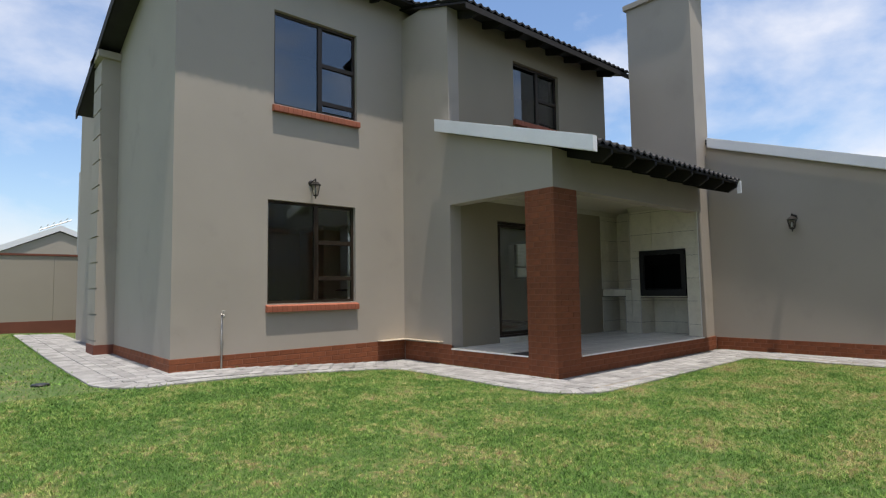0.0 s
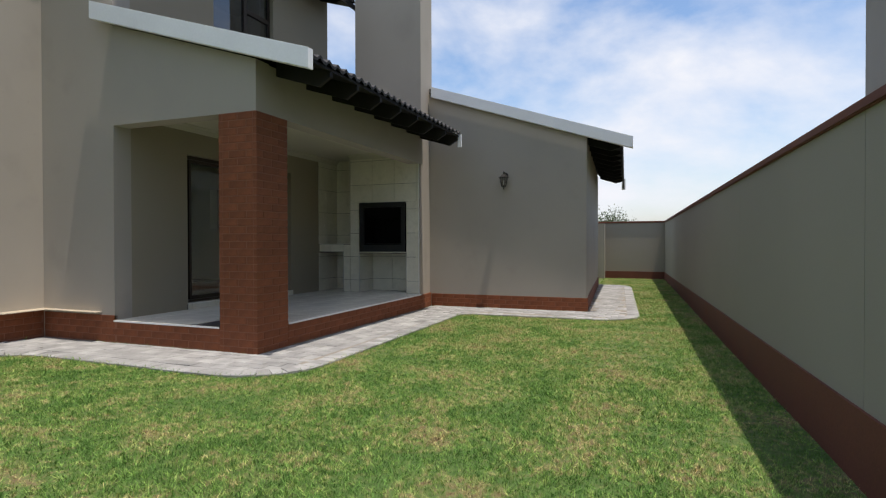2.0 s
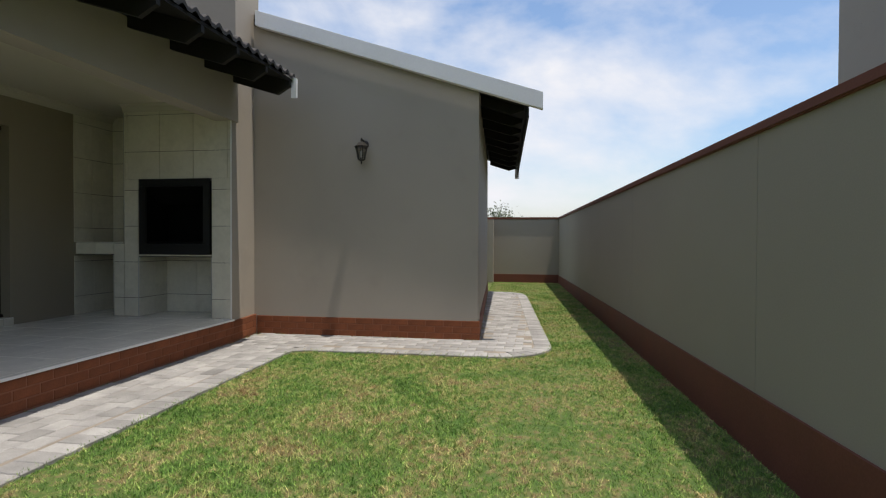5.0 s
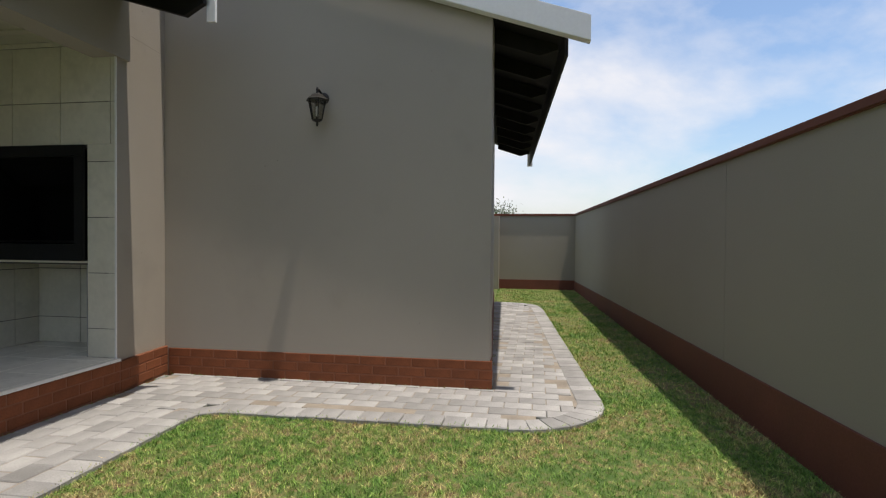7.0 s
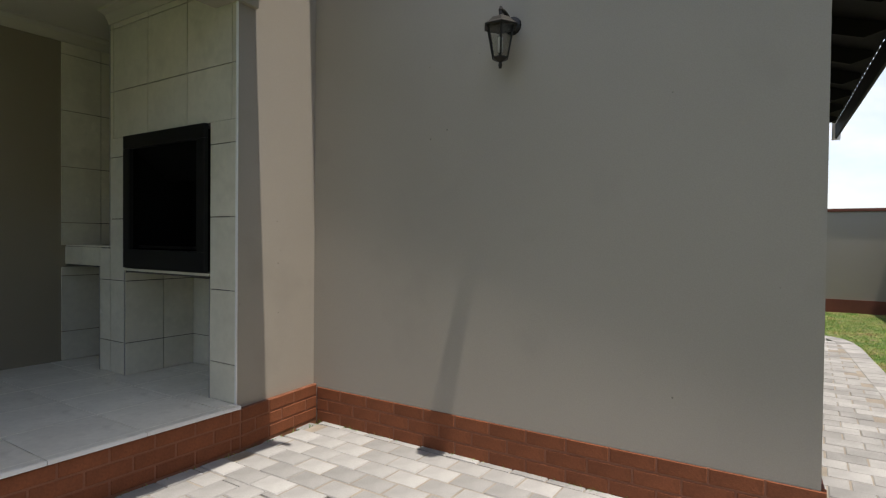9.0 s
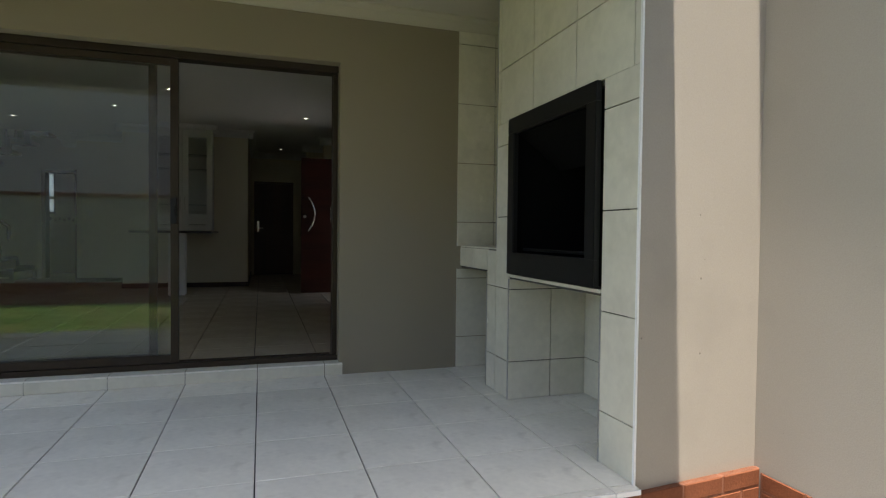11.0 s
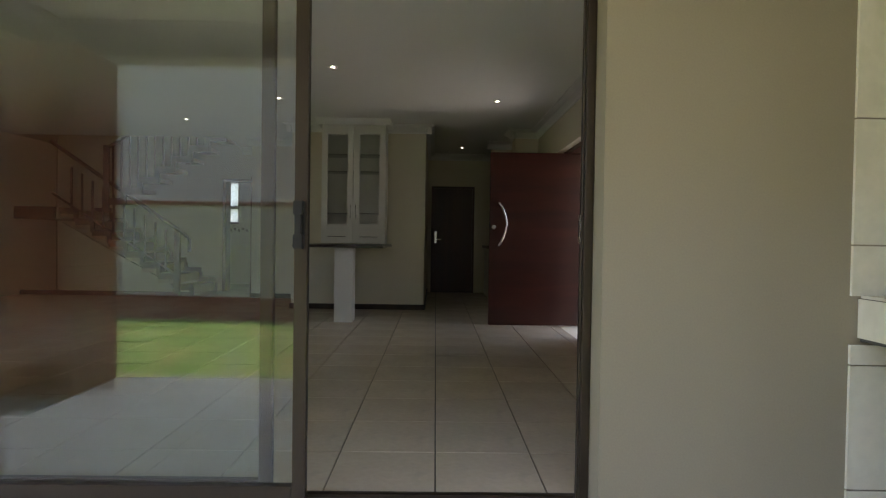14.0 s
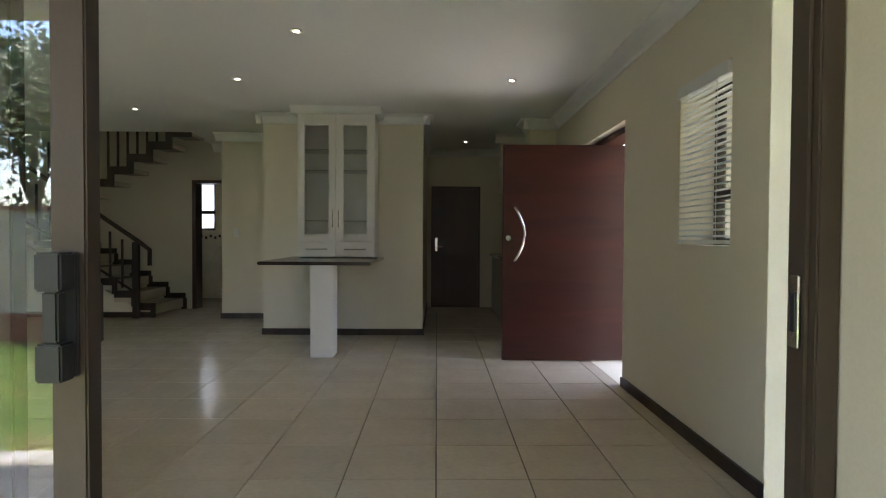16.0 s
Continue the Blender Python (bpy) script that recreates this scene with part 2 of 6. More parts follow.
ROOF_TILE = surface("charcoal concrete roof tile", (0.035, 0.033, 0.033), 0.7, vary=0.25, grain=80, patch=3, bump=0.4, spec=0.35, rand=0.25)
ROOF_JOINED = surface("charcoal roof tiling", (0.035, 0.033, 0.033), 0.7, vary=0.25, grain=80, patch=3, bump=0.4, spec=0.35, island=0.25)
DARK_TIMBER = timber("dark stained eave timber", (0.005, 0.004, 0.003), (0.012, 0.009, 0.007), 0.8)
BRONZE = surface("bronze aluminium", (0.039, 0.027, 0.017), 0.38, metal=0.35, vary=0.08, grain=200, patch=3, bump=0.03)
GLASS = glass("window glass", ior=1.6)
CLEAR_GLASS = glass("clear cabinet glass", (0.97, 0.975, 0.97), ior=1.25)
DARK_GLASS = glass("tinted window glass", (0.4, 0.43, 0.42), ior=2.05)
PAVER = surface("grey concrete paver", (0.275, 0.272, 0.262), 0.9, vary=0.2, grain=140, patch=4, bump=0.5, depth=0.003, spec=0.2, rand=0.2,
                stain=(0.22, 0.213, 0.20))
PAVER_JOINED = surface("grey concrete paving", (0.275, 0.272, 0.262), 0.9, vary=0.2, grain=140, patch=4, bump=0.5, depth=0.003, spec=0.2,
                       island=0.2, stain=(0.22, 0.213, 0.20))
PAVE_SAND = surface("paving joint sand", (0.23, 0.2, 0.16), 0.95, vary=0.2, grain=150, patch=5, bump=0.5)
TILE = surface("ivory ceramic floor tile", (0.82, 0.785, 0.68), 0.22, vary=0.05, grain=30, patch=4, bump=0.04, spec=0.5, rand=0.03,
               stain=(0.66, 0.62, 0.53), stain_at=0.55, rough_vary=0.06)
TILE_JOINED = surface("beige ceramic tiling", (0.59, 0.505, 0.385), 0.2, vary=0.05, grain=30, patch=4, bump=0.04, island=0.03,
                      stain=(0.50, 0.475, 0.42), stain_at=0.55, rough_vary=0.06)
WALL_TILE = surface("ivory ceramic wall tile", (0.67, 0.63, 0.51), 0.25, vary=0.05, grain=25, patch=3, bump=0.03, rand=0.03,
                    stain=(0.585, 0.55, 0.44), stain_at=0.52, rough_vary=0.06)
ROOM_TILE = surface("beige polished floor tile", (0.59, 0.505, 0.385), 0.2, vary=0.05, grain=30, patch=4, bump=0.03, rand=0.03,
                    stain=(0.50, 0.44, 0.35), stain_at=0.55, rough_vary=0.06)
GROUT = surface("dark grey grout", (0.07, 0.062, 0.055), 0.9, vary=0.1, grain=150, bump=0.2)
INTERIOR = surface("cream interior paint", (0.71, 0.65, 0.515), 0.7, vary=0.02, grain=120, patch=0.6, bump=0.06, spec=0.3)
CEILING = surface("white ceiling paint", (0.84, 0.83, 0.79), 0.8, vary=0.015, grain=120, patch=0.6, bump=0.04, spec=0.2)
# Shade under the patio roof is mixed into this paint's colour.
PATIO_BOARD_SHADED = surface("cream patio ceiling paint darkened for shade", (0.49, 0.455, 0.36), 0.8, vary=0.03, grain=120, patch=0.8, bump=0.04, spec=0.2)
CORNICE = surface("white plaster cornice", (0.80, 0.79, 0.76), 0.7, vary=0.02, grain=100, bump=0.04)
SKIRTING = timber("dark brown skirting", (0.022, 0.012, 0.008), (0.05, 0.028, 0.018), 0.4)
MAHOGANY = timber("red mahogany door", (0.034, 0.0065, 0.004), (0.062, 0.012, 0.007), 0.36, 5.0, (0.25, 1, 1.6))
DARK_DOOR = timber("dark meranti door", (0.04, 0.013, 0.008), (0.075, 0.024, 0.014), 0.35)
WHITE_WOOD = surface("white painted cabinet", (0.72, 0.70, 0.66), 0.4, vary=0.02, grain=60, bump=0.03)
GRANITE = surface("dark brown granite", (0.05, 0.038, 0.033), 0.18, vary=0.35, grain=220, patch=12, bump=0.02)
BLACK = surface("matt black steel", (0.012, 0.012, 0.012), 0.45, metal=0.3, vary=0.15, grain=120, bump=0.08)
SOOT = surface("sooty firebox lining", (0.005, 0.005, 0.005), 0.95, spec=0.08, vary=0.3, grain=60, bump=0.2)
LAMP_BLACK = surface("black cast aluminium", (0.025, 0.023, 0.02), 0.4, metal=0.5, vary=0.2, grain=120, bump=0.15)
CHROME = surface("brushed chrome", (0.72, 0.71, 0.69), 0.22, metal=1.0, vary=0.04, grain=200, bump=0.02)
GALV = surface("galvanised pipe", (0.42, 0.41, 0.38), 0.45, metal=0.7, vary=0.15, grain=80, bump=0.1)
FROST = glass("frosted lantern glass", (0.75, 0.75, 0.72), 0.15)
OBSCURE = frosted("obscure window glass")
BLIND = surface("white venetian slat", (0.66, 0.66, 0.63), 0.4, vary=0.02, grain=60, bump=0.02)
BULB = glow("lit lamp", (1.0, 0.93, 0.82), 5.0)
LAWN = lawn_material("lawn soil and thatch", False)
BLADE = lawn_material("lawn blades", True)
BARK = surface("grey brown bark", (0.10, 0.075, 0.055), 0.9, vary=0.3, grain=40, patch=6, bump=0.8, depth=0.01)
LEAF = surface("dark green leaves", (0.05, 0.085, 0.028), 0.6, vary=0.3, grain=30, patch=2, bump=0.1, island=0.35)

# ---- building helpers ----


def bx(bm, x0, x1, y0, y1, z0, z1):
    vs = [bm.verts.new((x, y, z)) for z in (z0, z1) for y in (y0, y1) for x in (x0, x1)]
    for f in ((0, 2, 3, 1), (4, 5, 7, 6), (0, 1, 5, 4), (2, 6, 7, 3), (0, 4, 6, 2), (1, 3, 7, 5)):
        bm.faces.new([vs[i] for i in f])
    return vs


def prism(bm, pts, axis, c0, c1):
    """Extrude the polygon pts (two coordinates each) along the axis from c0 to c1."""
    def at(p, c):
        return {"x": (c, p[0], p[1]), "y": (p[0], c, p[1]), "z": (p[0], p[1], c)}[axis]
    lo = [bm.verts.new(at(p, c0)) for p in pts]
    hi = [bm.verts.new(at(p, c1)) for p in pts]
    n = len(pts)
    bm.faces.new(lo)
    bm.faces.new(hi[::-1])
    for i in range(n):
        bm.faces.new((lo[i], hi[i], hi[(i + 1) % n], lo[(i + 1) % n]))


def turned(bm, profile, centre, n=16, start=0.0):
    """Lathe: rings of (radius, height) round a vertical line."""
    rings = []
    for r, z in profile:
        rings.append([bm.verts.new((centre[0] + r * math.cos(start + 2 * math.pi * i / n), centre[1] + r * math.sin(start + 2 * math.pi * i / n),
                                    centre[2] + z)) for i in range(n)])
    for a, b in zip(rings, rings[1:]):
        for i in range(n):
            bm.faces.new((a[i], a[(i + 1) % n], b[(i + 1) % n], b[i]))
    bm.faces.new(rings[0][::-1])
    bm.faces.new(rings[-1])


def rod(bm, pts, r, n=8):
    """A round bar along a line of points."""
    rings = []
    for i, p in enumerate(pts):
        a, b = Vector(pts[max(0, i - 1)]), Vector(pts[min(len(pts) - 1, i + 1)])
        d = (b - a).normalized()
        u = d.orthogonal().normalized()
        if abs(d.z) < 0.999:
            u = d.cross(Vector((0, 0, 1))).normalized()
        v = d.cross(u)
        rings.append([bm.verts.new(Vector(p) + r * (math.cos(2 * math.pi * k / n) * u + math.sin(2 * math.pi * k / n) * v)) for k in range(n)])
    for a, b in zip(rings, rings[1:]):
        for k in range(n):
            bm.faces.new((a[k], a[(k + 1) % n], b[(k + 1) % n], b[k]))
    bm.faces.new(rings[0][::-1])
    bm.faces.new(rings[-1])


def finish(bm, name, material, bevel=0.0, segments=2, smooth=False):
    bmesh.ops.recalc_face_normals(bm, faces=bm.faces[:])
    if bevel:
        bmesh.ops.bevel(bm, geom=bm.edges[:], offset=bevel, segments=segments, affect="EDGES", clamp_overlap=True)
    me = bpy.data.meshes.new(name)
    bm.to_mesh(me)
    bm.free()
    me.materials.append(material)
    if smooth:
        for p in me.polygons:
            p.use_smooth = True
    return me


def part(name, bm, material, parent=None, label="", bevel=0.0, smooth=False):
    ob = new(name, finish(bm, name, material, bevel, smooth=smooth))
    if parent is not None:
        ob.parent = parent
    if label:
        ob["label"] = label
    return ob


def boxpart(name, dims, material, parent=None, label="", bevel=0.0):
    bm = bmesh.new()
    bx(bm, *dims)
    return part(name, bm, material, parent, label, bevel)


def thing(name, label, category, group="", kind="", at=(0, 0, 0)):
    ob = new(name)
    ob.location = at
    ob.empty_display_size = 0.1
    return tagged(ob, label, category, group, kind)


def structure(ob, label, category):
    return tagged(ob, label, category, kind="structure")


def wall_with_openings(bm, along, a0, a1, c0, c1, z0, z1, holes=()):
    """A wall along x or y from a0 to a1, between c0 and c1 in the other direction; holes are (a, a, z, z)."""
    cuts = sorted({a0, a1, *[h[0] for h in holes], *[h[1] for h in holes]})
    for s, e in zip(cuts, cuts[1:]):
        spans, z = [], z0
        for h in sorted([h for h in holes if h[0] <= s + 1e-6 and h[1] >= e - 1e-6], key=lambda h: h[2]):
            spans.append((z, h[2]))
            z = h[3]
        spans.append((z, z1))
        for lo, hi in spans:
            if hi - lo > 1e-4:
                if along == "x":
                    bx(bm, s, e, c0, c1, lo, hi)
                else:
                    bx(bm, c0, c1, s, e, lo, hi)
    bmesh.ops.remove_doubles(bm, verts=bm.verts[:], dist=1e-5)


def ease(v):
    v = min(1, max(0, v))
    return v * v * (3 - 2 * v)


def rise(x, y):
    """The garden's height: level by the patio, climbing gently to the north-west."""
    return 0.18 * ease((6.3 - x) / 4.2) * ease((y - 2.5) / 5.5) + 0.12 * ease((y - 9) / 10) * ease((4 - x) / 3)


# main lines of the plan
XW, XB, XE = 2.05, 6.12, 11.37          # west wall, west face of the patio block, annex wall
YA, YB, YP = 8.0, 6.7, 4.52             # living-room wall, patio back wall, patio front
PATIO_Z, FLOOR_Z, CEIL_Z = 0.30, 0.40, 3.0
SLOPE = 0.305


def south_line(x):
    """The north face of the south boundary wall."""
    return -0.50 + 0.05 * (x - 7)


# ---- ground ----
def make_ground():
    fine = [(-10 + 0.25 * i) for i in range(137)]
    far = [12, 20, 40, 80, 160, 350, 800]
    xs = [-10 - f for f in far[::-1]] + fine + [24 + f for f in far]
    fy = [(-6 + 0.25 * i) for i in range(117)]
    ys = [-6 - f for f in far[::-1]] + fy + [23 + f for f in far]
    bm = bmesh.new()
    grid = [[bm.verts.new((x, y, rise(x, y) + 0.012 * noise.noise((x * 0.7, y * 0.7, 0)) - 0.012)) for x in xs] for y in ys]
    for j in range(len(ys) - 1):
        for i in range(len(xs) - 1):
            bm.faces.new((grid[j][i], grid[j][i + 1], grid[j + 1][i + 1], grid[j + 1][i]))
    ob = part("ground", bm, LAWN, smooth=True)
    structure(ob, "patchy green lawn with dry straw-coloured spots", "lawn")


make_ground()

# ---- house walls ----
bm = bmesh.new()
wall_with_openings(bm, "x", XW, XB + 0.25, YA, YA + 0.25, 0, 6.85, [(3.45, 5.06, 1.10, 2.74), (3.54, 5.10, 4.29, 5.85)])
wall_living = structure(part("wall_south_living", bm, PLASTER), "taupe plastered two-storey house wall above a brick plinth", "wall")
bm = bmesh.new()
prism(bm, [(YA + 0.25, 0), (15.3, 0), (15.3, 6.05), (11.0, 6.05), (8.6, 6.75), (YA + 0.25, 6.6)], "x", XW, XW + 0.25)
wall_west = structure(part("wall_west_gable", bm, PLASTER), "taupe plastered gable wall of the house", "wall")
bm = bmesh.new()
wall_with_openings(bm, "y", YB, YA, XB, XB + 0.25, 0, 6.45, [])
wall_return = structure(part("wall_west_return", bm, PLASTER), "taupe plastered return wall beside the patio", "wall")
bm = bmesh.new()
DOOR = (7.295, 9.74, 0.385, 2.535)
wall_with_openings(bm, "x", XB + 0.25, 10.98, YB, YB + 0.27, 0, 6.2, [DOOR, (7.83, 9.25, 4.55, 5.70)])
wall_patio = structure(part("wall_patio_back", bm, PATIO_SHADED_PAINT), "taupe painted wall with the sliding door opening, shade in its colour", "wall")
bm = bmesh.new()
ENTRY = (10.44, 11.66, FLOOR_Z, 2.49)
BLINDW = (8.83, 9.43, 1.53, 2.47)
wall_with_openings(bm, "y", YB + 0.27, 16.2, 10.62, 10.98, 0, 6.2, [BLINDW, ENTRY])
wall_east = structure(part("wall_east_hall", bm, INTERIOR), "cream painted hall wall with entrance opening", "wall")
bm = bmesh.new()
wall_with_openings(bm, "x", 2.3, 6.37, YA + 0.252, YA + 0.262, FLOOR_Z, CEIL_Z, [(3.45, 5.06, 1.10, 2.74)])
wall_with_openings(bm, "x", 6.38, 10.62, YB + 0.272, YB + 0.284, FLOOR_Z, CEIL_Z, [DOOR])
bx(bm, 9.728, 9.7395, YB + 0.205, YB + 0.284, FLOOR_Z, 2.53)
bx(bm, 7.2955, 7.307, YB + 0.205, YB + 0.284, FLOOR_Z, 2.53)
wall_with_openings(bm, "y", YB + 0.262, YA + 0.26, 6.372, 6.382, FLOOR_Z, CEIL_Z, [])
wall_with_openings(bm, "y", YA + 0.262, 15.0, 2.302, 2.312, FLOOR_Z, CEIL_Z, [])
structure(part("wall_inner_lining", bm, INTERIOR), "cream painted inner wall faces of the living room", "wall")

# patio beams, gable infill, ceiling
bm = bmesh.new()
prism(bm, [(YP, 2.72), (YB, 2.72), (YB, 3.96), (YP, 3.29)], "x", XB, XB + 0.23)
structure(part("wall_patio_gable", bm, PLASTER), "taupe plastered beam and gable over the patio side", "beam")
boxpart_beam = bmesh.new()
bx(boxpart_beam, XB + 0.23, 10.80, YP, YP + 0.23, 2.72, 3.28)
structure(part("wall_patio_beam", boxpart_beam, PLASTER), "taupe plastered beam above the patio opening", "beam")
bm = bmesh.new()
bx(bm, XB + 0.23, 10.80, YP + 0.23, YB, 2.95, 3.0)
bx(bm, 10.80, XE + 0.1, 5.952, YB, 2.95, 3.0)
structure(part("ceiling_patio", bm, PATIO_BOARD_SHADED), "white painted patio ceiling board with shade in its colour", "ceiling")


def cornice_run(bm, along, a0, a1, wall, sign, top, size=0.09):
    """A coved cornice along a wall face; sign points from the wall into the room."""
    prof = [(0, 0), (0, -size), (0.012, -size), (0.018, -size * 0.8), (size * 0.45, -size * 0.33), (size * 0.85, -0.016), (size * 0.95, -0.014), (size, 0)]
    pts = [(wall + sign * a, top + b) for a, b in prof]
    prism(bm, pts, "x" if along == "x" else "y", a0, a1)


bm = bmesh.new()
cornice_run(bm, "x", XB + 0.23, 11.3, YB, -1, 2.95)
cornice_run(bm, "x", XB + 0.23, 10.66, YP + 0.23, 1, 2.95)
cornice_run(bm, "y", YP + 0.23, YB, XB + 0.23, 1, 2.95)
cornice_run(bm, "y", YP + 0.23, 6.0, 10.66, -1, 2.95)
structure(part("trim_patio_cornice", bm, PATIO_BOARD_SHADED), "white coved cornice round the patio ceiling, shade in its colour", "cornice")

# patio slab and its tiled edge
bm = bmesh.new()
bx(bm, XB + 0.01, 10.67, YP + 0.012, YB, -0.1, PATIO_Z - 0.014)
bx(bm, 10.67, 11.36, 4.62, YB, -0.1, PATIO_Z - 0.014)
slab = structure(part("floor_patio", bm, GROUT), "ivory tiled patio floor with dark joints", "floor")

# floor and ceiling indoors
bm = bmesh.new()
bx(bm, 6.37, 10.98, YB + 0.10, 16.9, -0.1, FLOOR_Z - 0.012)
bx(bm, 2.3, 6.37, YA + 0.25, 16.9, -0.1, FLOOR_Z - 0.012)
floor_in = structure(part("floor_indoors", bm, GROUT), "polished ivory tiled floor indoors", "floor")
bm = bmesh.new()
prism(bm, [(6.37, YB + 0.27), (10.62, YB + 0.27), (10.62, 15.41), (6.37, 15.41), (6.37, 15.05), (5.62, 15.05), (5.62, 13.95), (2.3, 13.95), (2.3, YA + 0.25), (6.37, YA + 0.25)],
      "z", CEIL_Z, CEIL_Z + 0.15)
structure(part("ceiling_living", bm, CEILING), "white painted ceiling with small downlights", "ceiling")
bm = bmesh.new()
bx(bm, 6.37, 10.62, YB + 0.27, 15.25, 6.0, 6.1)
bx(bm, 2.3, 6.37, YA + 0.25, 15.25, 6.0, 6.1)
structure(part("ceiling_upper", bm, CEILING), "plain upper-storey ceiling", "ceiling")
bm = bmesh.new()
wall_with_openings(bm, "x", 2.3, 10.62, 15.05, 15.25, FLOOR_Z, 6.0, [(5.28, 6.05, FLOOR_Z, 2.44), (7.0, 10.62, FLOOR_Z, CEIL_Z + 0.02)])
structure(part("wall_stair", bm, INTERIOR), "cream painted wall behind the staircase", "wall")
bm = bmesh.new()
wall_with_openings(bm, "x", 8.9, 10.62, 15.41, 15.6, FLOOR_Z, CEIL_Z, [(9.06, 9.87, FLOOR_Z, 2.40)])
# Unseen walls behind the door, added to block daylight through its gaps.
bx(bm, 8.9, 10.62, 15.9, 16.0, FLOOR_Z, CEIL_Z)
bx(bm, 8.8, 8.9, 15.41, 16.0, FLOOR_Z, CEIL_Z)
structure(part("wall_passage_end", bm, INTERIOR), "cream painted wall at the end of the passage, added light blocker behind", "wall")
bm = bmesh.new()
bx(bm, 7.11, 8.99, 12.72, 15.41, FLOOR_Z, CEIL_Z)
structure(part("wall_cabinet_block", bm, INTERIOR), "cream painted wall block behind the display cabinet", "wall")
bm = bmesh.new()
bx(bm, 6.13, 7.11, 14.02, 15.05, FLOOR_Z, CEIL_Z)
structure(part("wall_middle_block", bm, INTERIOR), "cream painted wall beside the cloakroom door", "wall")
bm = bmesh.new()
wall_with_openings(bm, "x", 2.3, 7.1, 16.6, 16.8, FLOOR_Z, 6.0, [(4.62, 5.04, 1.66, 2.55)])
bx(bm, 4.2, 4.3, 15.25, 16.6, FLOOR_Z, CEIL_Z)
bx(bm, 6.4, 6.5, 15.25, 16.6, FLOOR_Z, CEIL_Z)
structure(part("wall_cloakroom", bm, INTERIOR), "pale walls of the small cloakroom", "wall")
bm = bmesh.new()
bx(bm, 4.3, 6.4, 15.25, 16.6, 2.9, 3.0)
structure(part("ceiling_cloakroom", bm, CEILING), "white cloakroom ceiling", "ceiling")
bm = bmesh.new()
bx(bm, 10.28, 10.62, 12.95, 13.25, FLOOR_Z, CEIL_Z)
bx(bm, 10.05, 10.62, 14.0, 14.2, 2.2, CEIL_Z)
structure(part("wall_hall_pier", bm, INTERIOR), "cream painted pier past the entrance door", "pier")

# annex
ANNEX_LOW, ANNEX_Y0, ANNEX_SL = 3.09, 0.84, 0.327


def annex_top(y):
    return ANNEX_LOW + (y - ANNEX_Y0) * ANNEX_SL


def skew(mesh, by=0.072):
    """The annex runs out of square: its long side follows the boundary wall."""
    for v in (mesh.verts if isinstance(mesh, bmesh.types.BMesh) else mesh.vertices):
        v.co.y += by * (v.co.x - XE)


ANNEX_SKEW = 0.072
bm = bmesh.new()
prism(bm, [(1.59, 0), (4.68, 0), (4.68, annex_top(4.68) - 0.2), (1.59, annex_top(1.59) - 0.2)], "x", XE, XE + 0.23)
structure(part("wall_annex_west", bm, PLASTER), "taupe plastered end wall of the garage annex", "wall")
bm = bmesh.new()
bx(bm, XE + 0.23, 18.0, 1.59, 1.82, 0, annex_top(1.59) - 0.2)
skew(bm)
structure(part("wall_annex_south", bm, PLASTER), "taupe plastered side wall of the garage annex", "wall")
bm = bmesh.new()
bx(bm, XE + 0.23, 18.0, 5.9, 6.1, 0, 4.0)
bx(bm, 17.8, 18.0, 1.82, 5.9, 0, 3.3)
skew(bm)
bx(bm, XE + 0.001, XE + 0.22, 4.69, 6.95, 0, 4.0)
structure(part("wall_annex_back", bm, PLASTER), "plain rear walls of the annex", "wall")

# chimney over the fireplace


def pier_face(x):
    """The plaster face beside the fireplace, as far out of square as the annex."""
    return 4.545 + 0.10 * (x - 10.674)


chimney = thing("chimney", "tall taupe plastered chimney stack rising above the patio roof", "chimney")
bm = bmesh.new()
prism(bm, [(10.80, pier_face(10.80)), (11.52, pier_face(11.52)), (11.52, 5.95), (10.80, 5.95)], "z", 2.952, 7.35)
part("shaft", bm, PLASTER, chimney)
boxpart("cap", (10.74, 11.58, 4.49, 6.01, 7.35, 7.47), PLASTER, chimney, bevel=0.01)
bm = bmesh.new()
prism(bm, [(10.674, pier_face(10.674)), (XE, pier_face(XE)), (XE, 4.68), (10.674, 4.618)], "z", 0.0, 2.72)
prism(bm, [(10.80, pier_face(10.80)), (XE, pier_face(XE)), (XE, 4.68), (10.80, 4.618)], "z", 2.72, 2.951)
structure(part("wall_fireplace_pier", bm, PLASTER), "taupe plastered pier beside the fireplace", "pier")

# pilaster with grooves at the west wall
pil = thing("pilaster", "taupe plastered corner pilaster with grooved joints and cap", "pilaster")
z = 0.0
boxpart("core", (1.765, 2.05, 11.40, 12.05, 0, 5.66), PLASTER, pil)
while z < 5.5:
    boxpart("plaster_block", (1.74, 1.7648, 11.4, 12.05, z, min(z + 0.44, 5.66)), PLASTER, pil)
    z += 0.47
boxpart("cap", (1.67, 2.05, 11.33, 12.12, 5.66, 5.8), PLASTER, pil, bevel=0.008)

# ---- roofs ----


